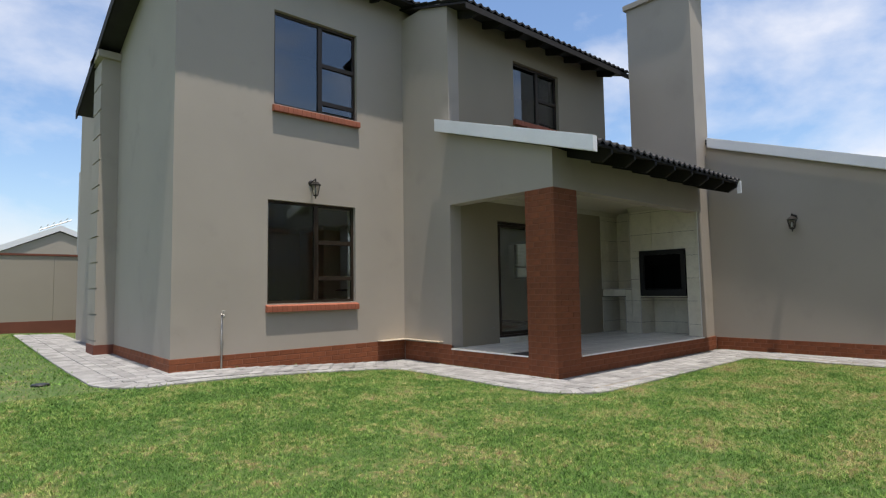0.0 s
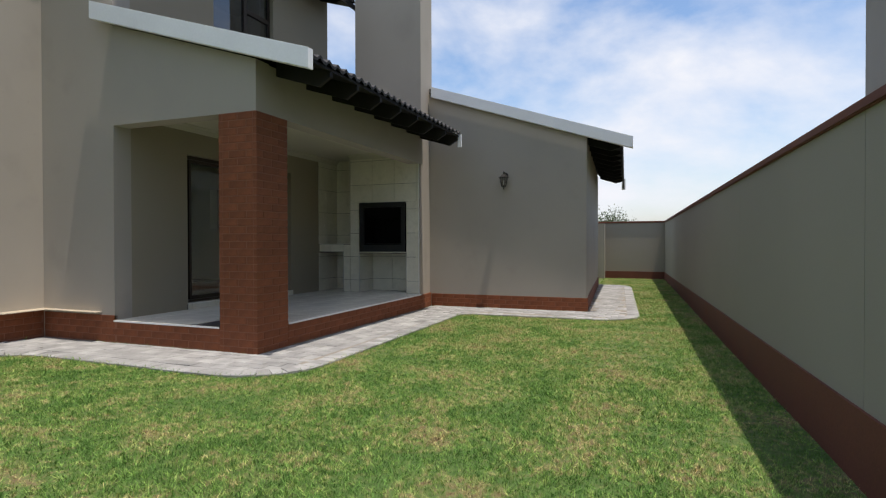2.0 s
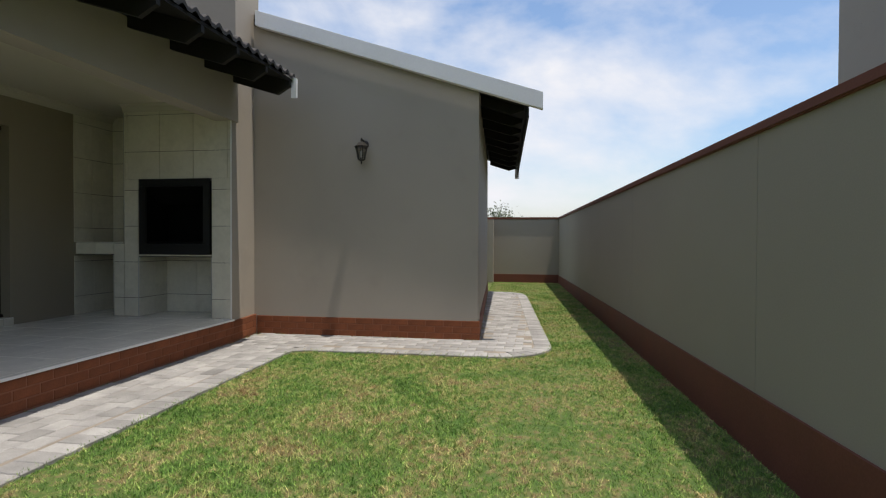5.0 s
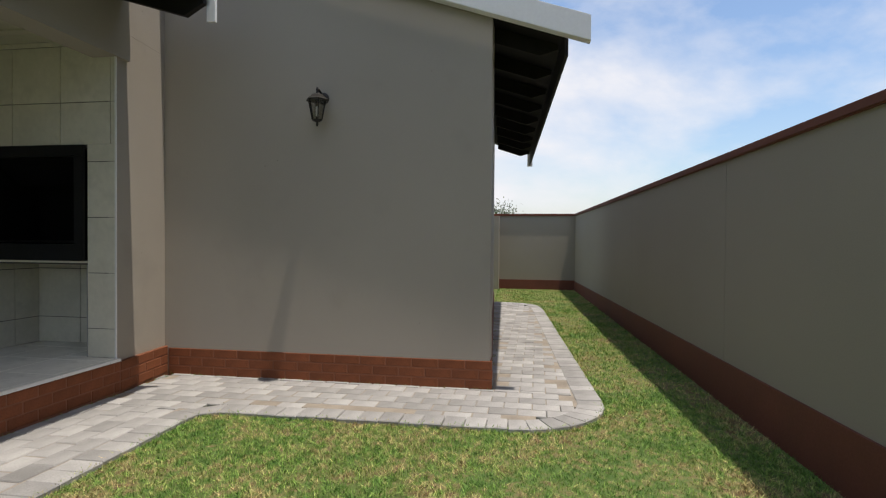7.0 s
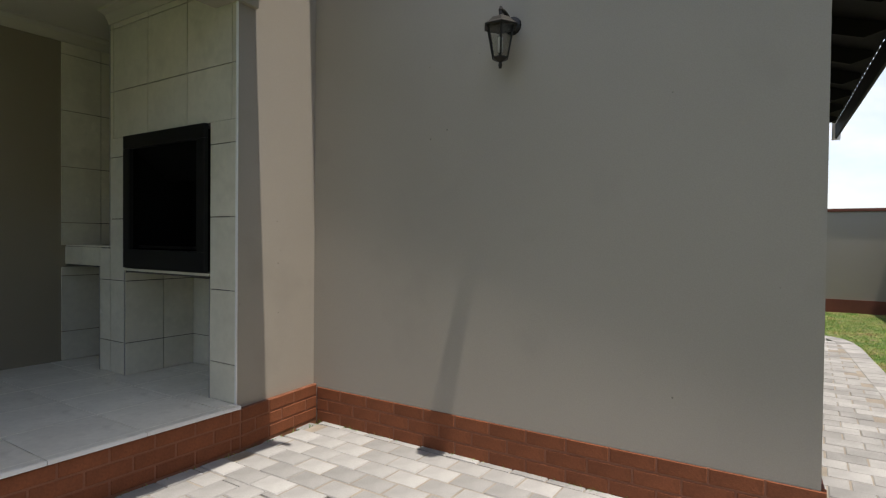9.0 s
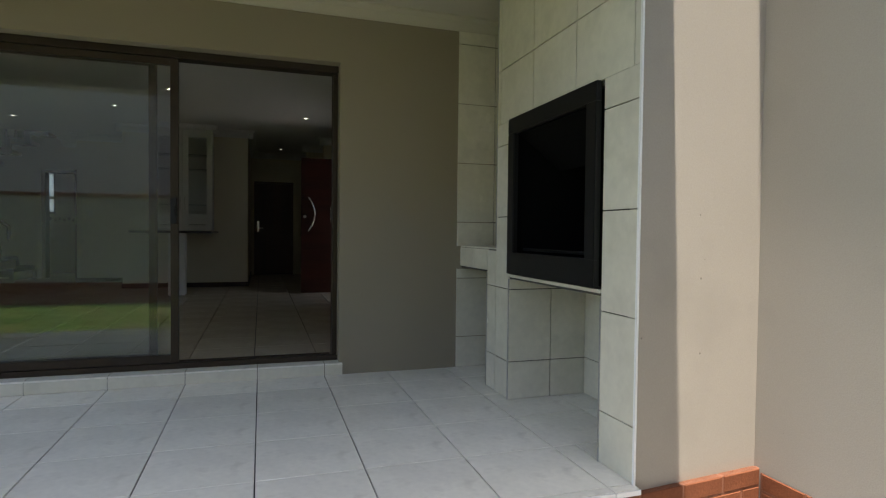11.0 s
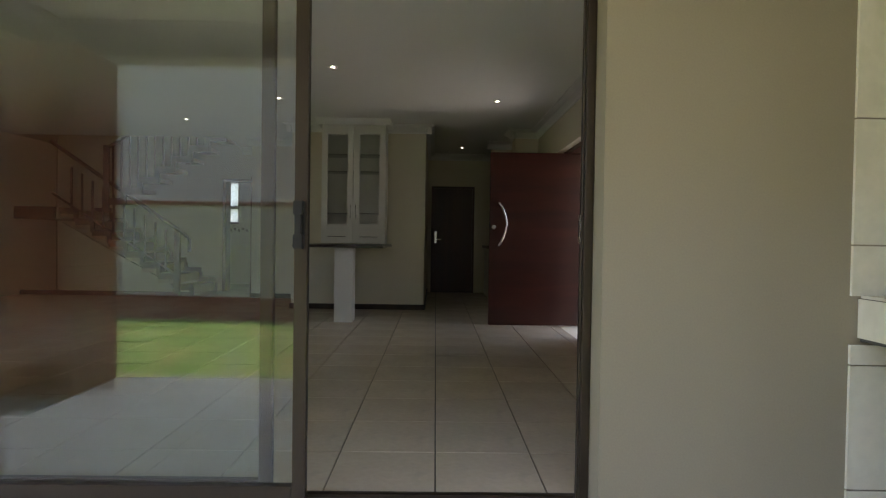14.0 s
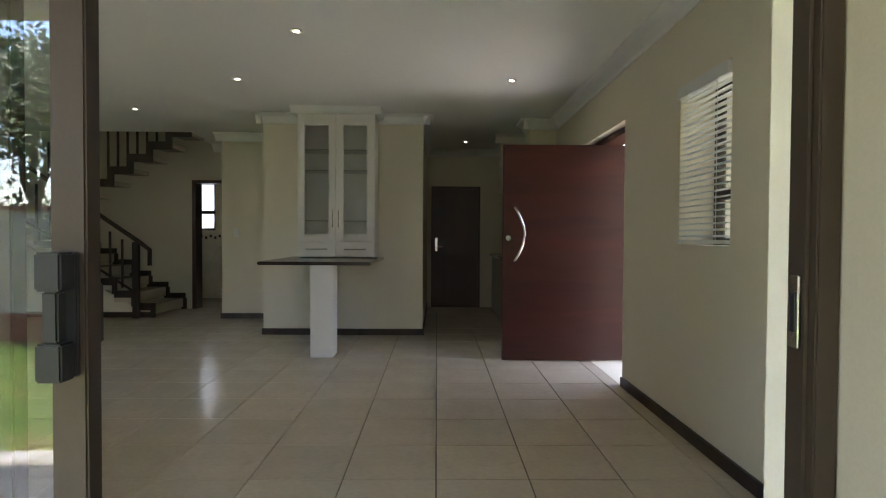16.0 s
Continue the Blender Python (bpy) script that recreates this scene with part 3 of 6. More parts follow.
def tiled_roof(label, x0, x1, y0, y1, z_at, ridge_dir=1, pitch_x=0.30, rows=0.34, nm="roof"):
    """Profiled concrete tiling on a slope that climbs with y: wavy across x, stepped at each course."""
    root = thing(nm, label, "roof")
    bm = bmesh.new()
    n = int((x1 - x0) / 0.03)
    y = y0
    while y < y1 - 0.02:
        ye = min(y + rows + 0.03, y1)
        lift0, lift1 = 0.035, 0.012
        a, b, c = [], [], []
        for i in range(n + 1):
            x = x0 + (x1 - x0) * i / n
            w = 0.03 * math.cos(2 * math.pi * (x - x0) / 0.18)
            w = max(w, -0.012)
            a.append(bm.verts.new((x, y, z_at(y) + lift0 + w)))
            b.append(bm.verts.new((x, ye, z_at(ye) + lift1 + w)))
            c.append(bm.verts.new((x, y + 0.004, z_at(y) + lift0 + w - 0.035)))
        for i in range(n):
            bm.faces.new((a[i], a[i + 1], b[i + 1], b[i]))
            bm.faces.new((c[i], c[i + 1], a[i + 1], a[i]))
        y += rows
    part("tiling", bm, ROOF_JOINED, root)
    # deck, rafters and fascia under it
    bm = bmesh.new()
    prism(bm, [(y0 + 0.03, z_at(y0 + 0.03) - 0.012), (y1, z_at(y1) - 0.012), (y1, z_at(y1) - 0.045), (y0 + 0.03, z_at(y0 + 0.03) - 0.045)], "x", x0 + 0.01, x1 - 0.01)
    part("deck", bm, DARK_TIMBER, root)
    return root


def rafters(root, xs, y0, y1, z_at, depth=0.14, w=0.05):
    me = None
    for x in xs:
        if me is None:
            bm = bmesh.new()
            prism(bm, [(y0, z_at(y0) - 0.05), (y1, z_at(y1) - 0.05), (y1, z_at(y1) - 0.05 - depth), (y0 + 0.16, z_at(y0 + 0.16) - 0.05 - depth), (y0, z_at(y0) - 0.05 - depth * 0.3)],
                  "x", -w / 2, w / 2)
            me = finish(bm, "rafter", DARK_TIMBER)
        ob = new("rafter", me)
        ob.location = (x, 0, 0)
        ob.parent = root


def barge(root, x0, x1, pts):
    """White barge board: pts are its corner (y, z) pairs."""
    bm = bmesh.new()
    prism(bm, pts, "x", x0, x1)
    part("barge_board", bm, WHITE_BARGE, root, "white painted barge board", bevel=0.004)


def patio_z(y):
    return 3.205 + (y - 3.75) * SLOPE


roof_p = tiled_roof("charcoal profiled tile lean-to roof over the patio", 6.06, 10.77, 3.76, 6.7, patio_z, nm="patio_roof")
barge(roof_p, 5.96, 6.055, [(3.73, patio_z(3.73) + 0.07), (6.90, patio_z(6.90) + 0.07), (6.90, patio_z(6.90) - 0.145), (3.73, patio_z(3.73) - 0.145)])
rafters(roof_p, [6.5 + 0.6 * i for i in range(8)], 3.79, 4.52, patio_z, depth=0.2)
boxpart("end_flashing", (10.758, 10.79, 3.74, 3.81, patio_z(3.74) - 0.21, patio_z(3.74) + 0.02), WHITE_BARGE, roof_p, "white end cap")


def annex_z(y):
    return annex_top(y) - 0.095


roof_a = tiled_roof("charcoal tiled annex roof with white barge board", 11.36, 18.2, 0.965, 5.9, annex_z, nm="annex_roof")
barge(roof_a, 11.25, 11.35, [(0.80, annex_top(0.80) - 0.005), (4.54, annex_top(4.54) - 0.01), (4.54, annex_top(4.54) - 0.21), (0.80, annex_top(0.80) - 0.21)])
for i in range(9):
    rafters(roof_a, [11.75 + 0.75 * i], 1.02, 1.62, annex_z)
bm = bmesh.new()
bx(bm, 11.36, 18.2, 0.97, 0.995, annex_z(0.97) - 0.25, annex_z(0.97) - 0.05)
part("fascia", bm, DARK_TIMBER, roof_a)
boxpart("end_flashing", (18.21, 18.26, 0.93, 1.03, annex_z(0.96) - 0.26, annex_z(0.96) + 0.05), WHITE_BARGE, roof_a, "white end cap")
for child in roof_a.children:
    if child.name.startswith("rafter"):
        child.location.y = 0.057 * (child.location.x - XE)
    elif not child.name.startswith("barge"):
        skew(child.data, 0.057)


def main_z(y):
    return 6.10 + (y - 6.15) * 0.315


roof_b = tiled_roof("charcoal tiled main roof with exposed dark rafters", 6.06, 11.30, 6.15, 10.5, main_z, nm="main_roof")
rafters(roof_b, [6.4 + 0.62 * i for i in range(8)], 6.2, 6.7, main_z)
boxpart("eave_board", (6.06, 11.3, 6.155, 6.18, main_z(6.16) - 0.13, main_z(6.16) - 0.03), DARK_TIMBER, roof_b)


def living_z(y):
    return 6.62 + (y - 7.55) * 0.315


roof_l = tiled_roof("charcoal tiled living-wing roof seen at its verge", 1.70, 6.3, 7.55, 9.0, living_z, nm="living_roof")
rafters(roof_l, [2.3 + 0.62 * i for i in range(6)], 7.6, 8.0, living_z)
bm = bmesh.new()
prism(bm, [(9.0, 6.85), (9.0, 6.75), (13.6, 5.1), (13.6, 5.22)], "x", 1.70, 6.3)
part("north_slope", bm, ROOF_JOINED, roof_l)
bm = bmesh.new()
prism(bm, [(7.55, 6.62), (8.6, 6.95), (13.6, 5.2), (13.6, 5.02), (8.6, 6.77), (7.55, 6.44)], "x", 1.67, 1.699)
part("verge_board", bm, DARK_TIMBER, roof_l)
# plain slopes that close the house to the north
bm = bmesh.new()
prism(bm, [(10.5, 7.4), (17.2, 5.4), (17.2, 5.3), (10.5, 7.3)], "x", 5.55, 11.3)
part("north_slope", bm, ROOF_JOINED, roof_b)

# ---- boundary walls ----


def boundary(name, p0, p1, height, label, panel=3.6, back=1, tops=(0.31, 0.31)):
    """A rendered garden wall in panels with red plinth and coping; the garden side is the line p0 to p1."""
    root = thing(name, label, "garden wall", kind="structure")
    d = Vector((p1[0] - p0[0], p1[1] - p0[1], 0))
    length = d.length
    ang = math.degrees(math.atan2(d.y, d.x))
    m = pose(p0[0], p0[1], 0, 0, 0, ang)
    n = max(1, round(length / panel))
    t0, t1 = (0.0, 0.22) if back > 0 else (-0.22, 0.0)
    for i in range(n):
        a, b = length * i / n + 0.003, length * (i + 1) / n - 0.003
        ob = boxpart("panel", (a, b, t0, t1, -0.1, height - 0.06), BOUNDARY, root)
        ob.matrix_local = m
    s = -0.018 if back > 0 else 0.018
    bm = bmesh.new()
    prism(bm, [(0, -0.1), (length, -0.1), (length, tops[1]), (0, tops[0])], "y", min(s, 0), max(s, 0))
    plinth = part("plinth", bm, RED_PAINT, root, "red oxide painted plinth")
    plinth.matrix_local = m
    cop = boxpart("coping", (0, length, t0 - 0.025, t1 + 0.025, height - 0.06, height), RED_PAINT, root, "red oxide painted coping", bevel=0.008)
    cop.matrix_local = m
    return root


boundary("boundary_wall_south", (21.9, south_line(21.9)), (-6.0, south_line(-6.0)), 1.98, "taupe rendered boundary wall with red plinth and coping", tops=(0.22, 0.50))
boundary("boundary_wall_east", (21.75, 8.0), (21.75, -0.2), 1.98, "taupe rendered end wall of the garden with red coping", tops=(0.24, 0.24))
nb = boundary("boundary_wall_north", (-8.0, 18.6), (12.0, 18.6), 2.15, "taupe rendered rear boundary wall with red plinth")
nb.location.z = 0.28
boxpart("pier", (21.45, 21.75, 2.2, 2.5, 0, 1.9), BOUNDARY, bpy.data.objects["boundary_wall_east"])

# ---- windows ----


def window(name, label, x0, x1, y, z0, z1, split, bars, sill_drop=0.13, glass_material=None):
    """Bronze window in a south wall: frame, one wide fixed light, a column of smaller ones, brick sill."""
    root = thing(name, label, "window", kind="structure")
    d0, d1 = y + 0.07, y + 0.12
    bm = bmesh.new()
    f = 0.045
    bx(bm, x0, x1, d0, d1, z0, z0 + f)
    bx(bm, x0, x1, d0, d1, z1 - f, z1)
    bx(bm, x0, x0 + f, d0, d1, z0 + f, z1 - f)
    bx(bm, x1 - f, x1, d0, d1, z0 + f, z1 - f)
    bx(bm, split - 0.04, split + 0.04, d0 - 0.004, d1, z0 + f, z1 - f)
    for b in bars:
        bx(bm, split + 0.04, x1 - f, d0 - 0.006, d1, b - 0.035, b + 0.035)
    part("window_frame", bm, BRONZE, root, "dark bronze aluminium frame", bevel=0.003)
    levels = [z0 + f, *bars, z1 - f]
    boxpart("pane", (x0 + f, split - 0.04, y + 0.092, y + 0.098, z0 + f, z1 - f), glass_material, root)
    for a, b in zip(levels, levels[1:]):
        boxpart("pane", (split + 0.04, x1 - f, y + 0.092, y + 0.098, a + 0.03, b - 0.03), glass_material, root)
    for ob in root.children:
        if ob.name.startswith("pane"):
            ob.visible_shadow = False
    # sloped sill of bricks on edge
    sill = part("sill", _sill_core(x0, x1, y, z0, sill_drop), MORTAR, root)
    me = None
    n = round((x1 - x0 + 0.06) / 0.082)
    w = (x1 - x0 + 0.06) / n
    for i in range(n):
        if me is None:
            bm = bmesh.new()
            prism(bm, [(-0.075, -sill_drop), (0.066, -sill_drop), (0.066, 0.0), (-0.075, -0.035)], "x", 0.002, w - 0.002)
            me = finish(bm, "sill_brick", SILL, 0.004, 1)
        ob = new("sill_brick", me)
        ob.location = (x0 - 0.03 + i * w, y, z0)
        ob.parent = sill
    return root


def _sill_core(x0, x1, y, z0, drop):
    bm = bmesh.new()
    prism(bm, [(y - 0.068, z0 - drop + 0.006), (y + 0.06, z0 - drop + 0.006), (y + 0.06, z0 - 0.008), (y - 0.068, z0 - 0.042)], "x", x0 - 0.027, x1 + 0.027)
    return bm


window("window_1", "bronze framed living room window over a terracotta sill", 3.45, 5.06, YA, 1.10, 2.74, 4.33, (1.50, 2.10), glass_material=GLASS)
window("window_2", "bronze framed upstairs window reflecting the sky", 3.54, 5.10, YA, 4.29, 5.85, 4.40, (4.50, 5.16), glass_material=DARK_GLASS)
window("window_3", "bronze framed upstairs window above the patio roof", 7.83, 9.25, YB, 4.55, 5.70, 8.62, (5.1,), glass_material=DARK_GLASS)
for x0, x1, y in ((2.35, 6.3, 9.6), (6.5, 10.5, 8.6)):
    ob = boxpart("wall_upper_room", (x0, x1, y, y + 0.1, 3.2, 5.95), INTERIOR)
    structure(ob, "plain inner wall of an upstairs room", "wall")

# ---- wall lanterns ----


def lantern():
    """Carriage lantern on a curled bracket, wall at local y = 0, garden at -y; origin on the wall at mid-height."""
    root = thing("wall_lantern", "black cast metal carriage wall lantern with ribbed glass", "wall lamp", "carriage lanterns on the walls")
    bm = bmesh.new()
    turned(bm, [(0.0, 0), (0.052, 0.0), (0.05, 0.012), (0.03, 0.022), (0.0, 0.024)], (0, 0, 0), 14)
    bmesh.ops.rotate(bm, verts=bm.verts[:], cent=(0, 0, 0), matrix=Matrix.Rotation(radians(90), 3, "X"))
    bmesh.ops.translate(bm, verts=bm.verts[:], vec=(0, 0, 0.13))
    part("backplate", bm, LAMP_BLACK, root, smooth=False)
    bm = bmesh.new()
    pts = [(0, -0.02, 0.13), (0, -0.05, 0.155), (0, -0.09, 0.17), (0, -0.13, 0.175), (0, -0.15, 0.165), (0, -0.15, 0.12)]
    rod(bm, pts, 0.011, 8)
    part("bracket", bm, LAMP_BLACK, root, smooth=True)
    c = (0, -0.15, 0)
    bm = bmesh.new()
    turned(bm, [(0.0, 0.075), (0.098, 0.075), (0.100, 0.083), (0.075, 0.10), (0.05, 0.125), (0.03, 0.135), (0.012, 0.14), (0.010, 0.16), (0.015, 0.17), (0.007, 0.19), (0.0, 0.192)], c, 6)
    part("hood", bm, LAMP_BLACK, root)
    bm = bmesh.new()
    turned(bm, [(0.0, -0.145), (0.008, -0.142), (0.012, -0.125), (0.008, -0.11), (0.03, -0.10), (0.045, -0.092), (0.045, -0.085), (0.0, -0.085)], c, 6)
    part("finial", bm, LAMP_BLACK, root)
    for i in range(6):
        a = 2 * math.pi * i / 6
        bm = bmesh.new()
        rod(bm, [(c[0] + 0.044 * math.cos(a), c[1] + 0.044 * math.sin(a), -0.088), (c[0] + 0.078 * math.cos(a), c[1] + 0.078 * math.sin(a), 0.077)], 0.005, 5)
        part("rib", bm, LAMP_BLACK, root)
    bm = bmesh.new()
    turned(bm, [(0.040, -0.085), (0.072, 0.074)], c, 6)
    ob = part("glass", bm, FROST, root)
    ob.visible_shadow = False
    bm = bmesh.new()
    turned(bm, [(0.0, -0.06), (0.014, -0.055), (0.014, 0.02), (0.0, 0.03)], c, 8)
    part("bulb", bm, WHITE_WOOD, root, smooth=True)
    return root


lamp_a = lantern()
lamp_a.matrix_basis = pose(4.20, YA, 2.94)
copy_thing(lamp_a, pose(XE, 3.07, 2.38, 0, 0, -90))

# ---- garden tap on its standpipe ----
tap = thing("garden_tap", "galvanised standpipe with a brass garden tap", "tap")
bm = bmesh.new()
rod(bm, [(2.74, 7.955, 0.1), (2.74, 7.955, 0.98)], 0.013, 8)
part("pipe", bm, GALV, tap, smooth=True)
bm = bmesh.new()
rod(bm, [(2.74, 7.955, 0.96), (2.74, 7.90, 0.97), (2.74, 7.87, 0.96), (2.74, 7.86, 0.92)], 0.012, 8)
part("spout", bm, GALV, tap, "brass spout", smooth=True)
bm = bmesh.new()
rod(bm, [(2.71, 7.90, 1.02), (2.77, 7.90, 1.02)], 0.007, 6)
rod(bm, [(2.74, 7.90, 0.97), (2.74, 7.90, 1.02)], 0.006, 6)
part("handle", bm, GALV, tap)

# ---- fireplace ----
FX = 10.66
fire = thing("braai_fireplace", "ivory tiled built-in barbecue fireplace with a black steel firebox", "fireplace")
bm = bmesh.new()
bx(bm, FX + 0.012, XE - 0.005, 4.62, 4.80, PATIO_Z, 2.95)          # south jamb
bx(bm, FX + 0.012, XE - 0.005, 5.80, 6.0, PATIO_Z, 2.95)           # north jamb
bx(bm, FX + 0.012, XE - 0.005, 6.0, 6.15, PATIO_Z, 1.07)           # low pier
bx(bm, FX + 0.012, XE - 0.005, 4.80, 5.80, 2.0, 2.95)              # hood wall
bx(bm, FX + 0.012, XE - 0.005, 4.80, 5.80, 1.05, 1.085)            # hearth slab
bx(bm, XE - 0.16, XE - 0.005, 4.80, 5.80, PATIO_Z, 2.0)            # back
bx(bm, FX + 0.012, XE - 0.005, 6.0, YB - 0.002, 1.07, 1.225)       # side shelf
bx(bm, XE - 0.06, XE - 0.005, 5.96, YB - 0.002, PATIO_Z, 2.949)      # niche back
part("masonry", bm, GROUT, fire)


def tile_face(parent, axis, at, sign, a0, a1, z0, z1, holes=(), size=0.45, offset_a=0.0, offset_z=0.085, mat=None, thick=0.011, name="tile"):
    """Separate tiles on an upright face: axis is the face's normal ('x' or 'y'), a runs along it."""
    gap = 0.003
    cuts_a = sorted({a0, a1, *[offset_a + size * k for k in range(-40, 60) if a0 < offset_a + size * k < a1], *[v for h in holes for v in h[:2] if a0 < v < a1]})
    cuts_z = sorted({z0, z1, *[offset_z + size * k for k in range(-4, 12) if z0 < offset_z + size * k < z1], *[v for h in holes for v in h[2:] if z0 < v < z1]})
    for p, q in zip(cuts_a, cuts_a[1:]):
        for r, t in zip(cuts_z, cuts_z[1:]):
            if q - p < 0.012 or t - r < 0.012:
                continue
            if any(h[0] < (p + q) / 2 < h[1] and h[2] < (r + t) / 2 < h[3] for h in holes):
                continue
            bm = bmesh.new()
            lo, hi = sorted((at, at + sign * thick))
            if axis == "x":
                bx(bm, lo, hi, p + gap, q - gap, r + gap, t - gap)
            else:
                bx(bm, p + gap, q - gap, lo, hi, r + gap, t - gap)
            ob = part(name, bm, mat or WALL_TILE, parent)


HOOD = 2.022
for y0, y1 in ((4.55, 4.80), (5.80, 6.0)):
    tile_face(fire, "x", FX + 0.012, -1, y0, y1, PATIO_Z, 1.885, [], offset_a=4.80)
    boxpart("tile", (FX + 0.001, FX + 0.012, y0 + 0.002, y1 - 0.002, 1.888, HOOD + 0.001), WALL_TILE, fire)
tile_face(fire, "x", FX + 0.012, -1, 4.55, 6.0, HOOD, 2.95, [], offset_a=5.046, size=0.456)
tile_face(fire, "x", FX + 0.012, -1, 6.0, 6.15, PATIO_Z, 1.22, [], offset_a=6.0)
tile_face(fire, "x", FX + 0.012, -1, 6.15, YB, 1.08, 1.225, [], offset_a=6.42)
tile_face(fire, "x", XE - 0.16, -1, 4.80, 5.80, PATIO_Z, 1.05, [], offset_a=5.35)
tile_face(fire, "x", XE - 0.06, -1, 6.15, YB, PATIO_Z, 1.06, [], offset_a=6.55)
tile_face(fire, "x", XE - 0.06, -1, 6.0, YB, 1.23, 2.95, [], offset_a=6.3, offset_z=0.514)
tile_face(fire, "y", 5.80, -1, FX + 0.001, XE - 0.17, PATIO_Z, 1.05, [], offset_a=10.95)
tile_face(fire, "y", 4.80, 1, FX + 0.001, XE - 0.17, PATIO_Z, 1.05, [], offset_a=10.95)
tile_face(fire, "y", 6.0, 1, FX + 0.001, XE - 0.06, 1.23, 2.95, [], offset_a=10.93, offset_z=0.514)
tile_face(fire, "y", 6.15, 1, FX + 0.001, XE - 0.06, PATIO_Z, 1.06, [], offset_a=10.95)
tile_face(fire, "y", YB - 0.001, -1, 10.628, XE - 0.06, 1.23, 2.86, [], offset_a=10.93, offset_z=0.514)
tile_face(fire, "y", YB - 0.001, -1, 10.628, XE - 0.06, PATIO_Z, 1.06, [], offset_a=10.95)
for y in (4.80, 5.80, 6.15):
    boxpart("edge_strip", (FX - 0.003, FX + 0.005, y - 0.004, y + 0.004, PATIO_Z, 1.05 if y < 6 else 1.07), GALV, fire, "thin aluminium tile edge strip")
boxpart("edge_strip", (FX - 0.003, FX + 0.005, 5.997, 6.005, 1.236, 2.95), GALV, fire, "thin aluminium tile edge strip")
boxpart("shelf_top", (FX + 0.002, XE - 0.075, 6.015, YB - 0.014, 1.2255, 1.236), WALL_TILE, fire, "ivory tiled shelf top")
boxpart("edge_strip", (FX - 0.003, FX + 0.006, 4.536, 4.549, PATIO_Z, 2.95), CORNICE, fire, "white tile edge strip")
boxpart("hearth_lip", (FX - 0.006, FX + 0.011, 4.806, 5.794, 1.064, 1.08), WALL_TILE, fire, "white hearth lip")
boxpart("backing", (XE - 0.0045, XE + 0.05, 4.70, YB - 0.004, PATIO_Z, 2.94), GROUT, fire)
# Unseen cap, added to keep sun from leaking down into the niche.
boxpart("niche_cap", (10.81, XE - 0.006, 5.953, YB - 0.004, 2.952, 3.05), GROUT, fire)
boxpart("backing", (10.9, XE - 0.006, YB - 0.0008, YB + 0.08, PATIO_Z, 2.94), GROUT, fire)
box_ = thing("firebox", "black steel built-in firebox with deep frame", "firebox")
y0, y1, z0, z1 = 4.815, 5.765, 1.087, 2.02
bm = bmesh.new()
for d in ((y0, y1, z1 - 0.095, z1), (y0, y1, z0, z0 + 0.13), (y0, y0 + 0.085, z0 + 0.13, z1 - 0.095), (y1 - 0.085, y1, z0 + 0.13, z1 - 0.095)):
    bx(bm, FX - 0.032, FX + 0.0, *d)
part("frame", bm, BLACK, box_, "matt black steel surround", bevel=0.004)
for d in ((0.0, 0.5, y0 + 0.02, y0 + 0.03, z0 + 0.005, 1.99), (0.0, 0.5, y1 - 0.03, y1 - 0.02, z0 + 0.005, 1.99), (0.49, 0.5, y0 + 0.03, y1 - 0.03, z0 + 0.005, 1.99),
          (0.0, 0.49, y0 + 0.03, y1 - 0.03, 1.98, 1.99), (0.0, 0.49, y0 + 0.03, y1 - 0.03, z0 + 0.003, z0 + 0.012)):
    boxpart("lining_plate", (FX + d[0], FX + d[1], *d[2:]), SOOT, box_, "sooty black lining plate")
bm = bmesh.new()
prism(bm, [(FX + 0.02, 1.93), (FX + 0.3, 1.72), (FX + 0.31, 1.73), (FX + 0.03, 1.945)], "y", y0 + 0.04, y1 - 0.04)
part("smoke_baffle", bm, SOOT, box_)
bm = bmesh.new()
rod(bm, [(FX + 0.04, y0 + 0.09, z0 + 0.15), (FX + 0.04, y1 - 0.09, z0 + 0.15)], 0.008, 8)
part("grid_bar", bm, BLACK, box_, "steel grid rail")

# ---- neighbours ----
nbh = thing("neighbour_house", "taupe two-storey neighbouring house beyond the boundary wall", "house")
bm = bmesh.new()
wall_with_openings(bm, "x", 2.5, 11.65, -2.86, -2.62, -0.05, 6.0, [(8.0, 9.1, 3.55, 4.7)])
part("wall", bm, PLASTER, nbh)
for dims in ((2.5, 2.74, -9.0, -2.86, -0.05, 6.0), (11.41, 11.65, -9.0, -2.86, -0.05, 6.0), (2.74, 11.41, -9.0, -8.8, -0.05, 6.0)):
    boxpart("wall", dims, PLASTER, nbh)
bm = bmesh.new()
prism(bm, [(-2.1, 5.85), (-5.8, 7.0), (-9.5, 5.85), (-9.5, 5.7), (-5.8, 6.85), (-2.1, 5.7)], "x", 2.1, 12.0)
part("roof", bm, ROOF_JOINED, nbh)
w = part("window", (lambda b: (bx(b, 8.0, 9.1, -2.75, -2.70, 3.55, 3.6), bx(b, 8.0, 9.1, -2.75, -2.70, 4.65, 4.7), bx(b, 8.0, 8.05, -2.75, -2.70, 3.6, 4.65),
                                bx(b, 9.05, 9.1, -2.75, -2.70, 3.6, 4.65), bx(b, 8.5, 8.55, -2.75, -2.70, 3.6, 4.65), b)[-1])(bmesh.new()), BRONZE, nbh)
boxpart("pane", (8.05, 9.05, -2.735, -2.73, 3.6, 4.65), DARK_GLASS, w)
boxpart("sill", (7.95, 9.15, -2.76, -2.53, 3.42, 3.54), SILL, w, "terracotta brick sill", bevel=0.006)

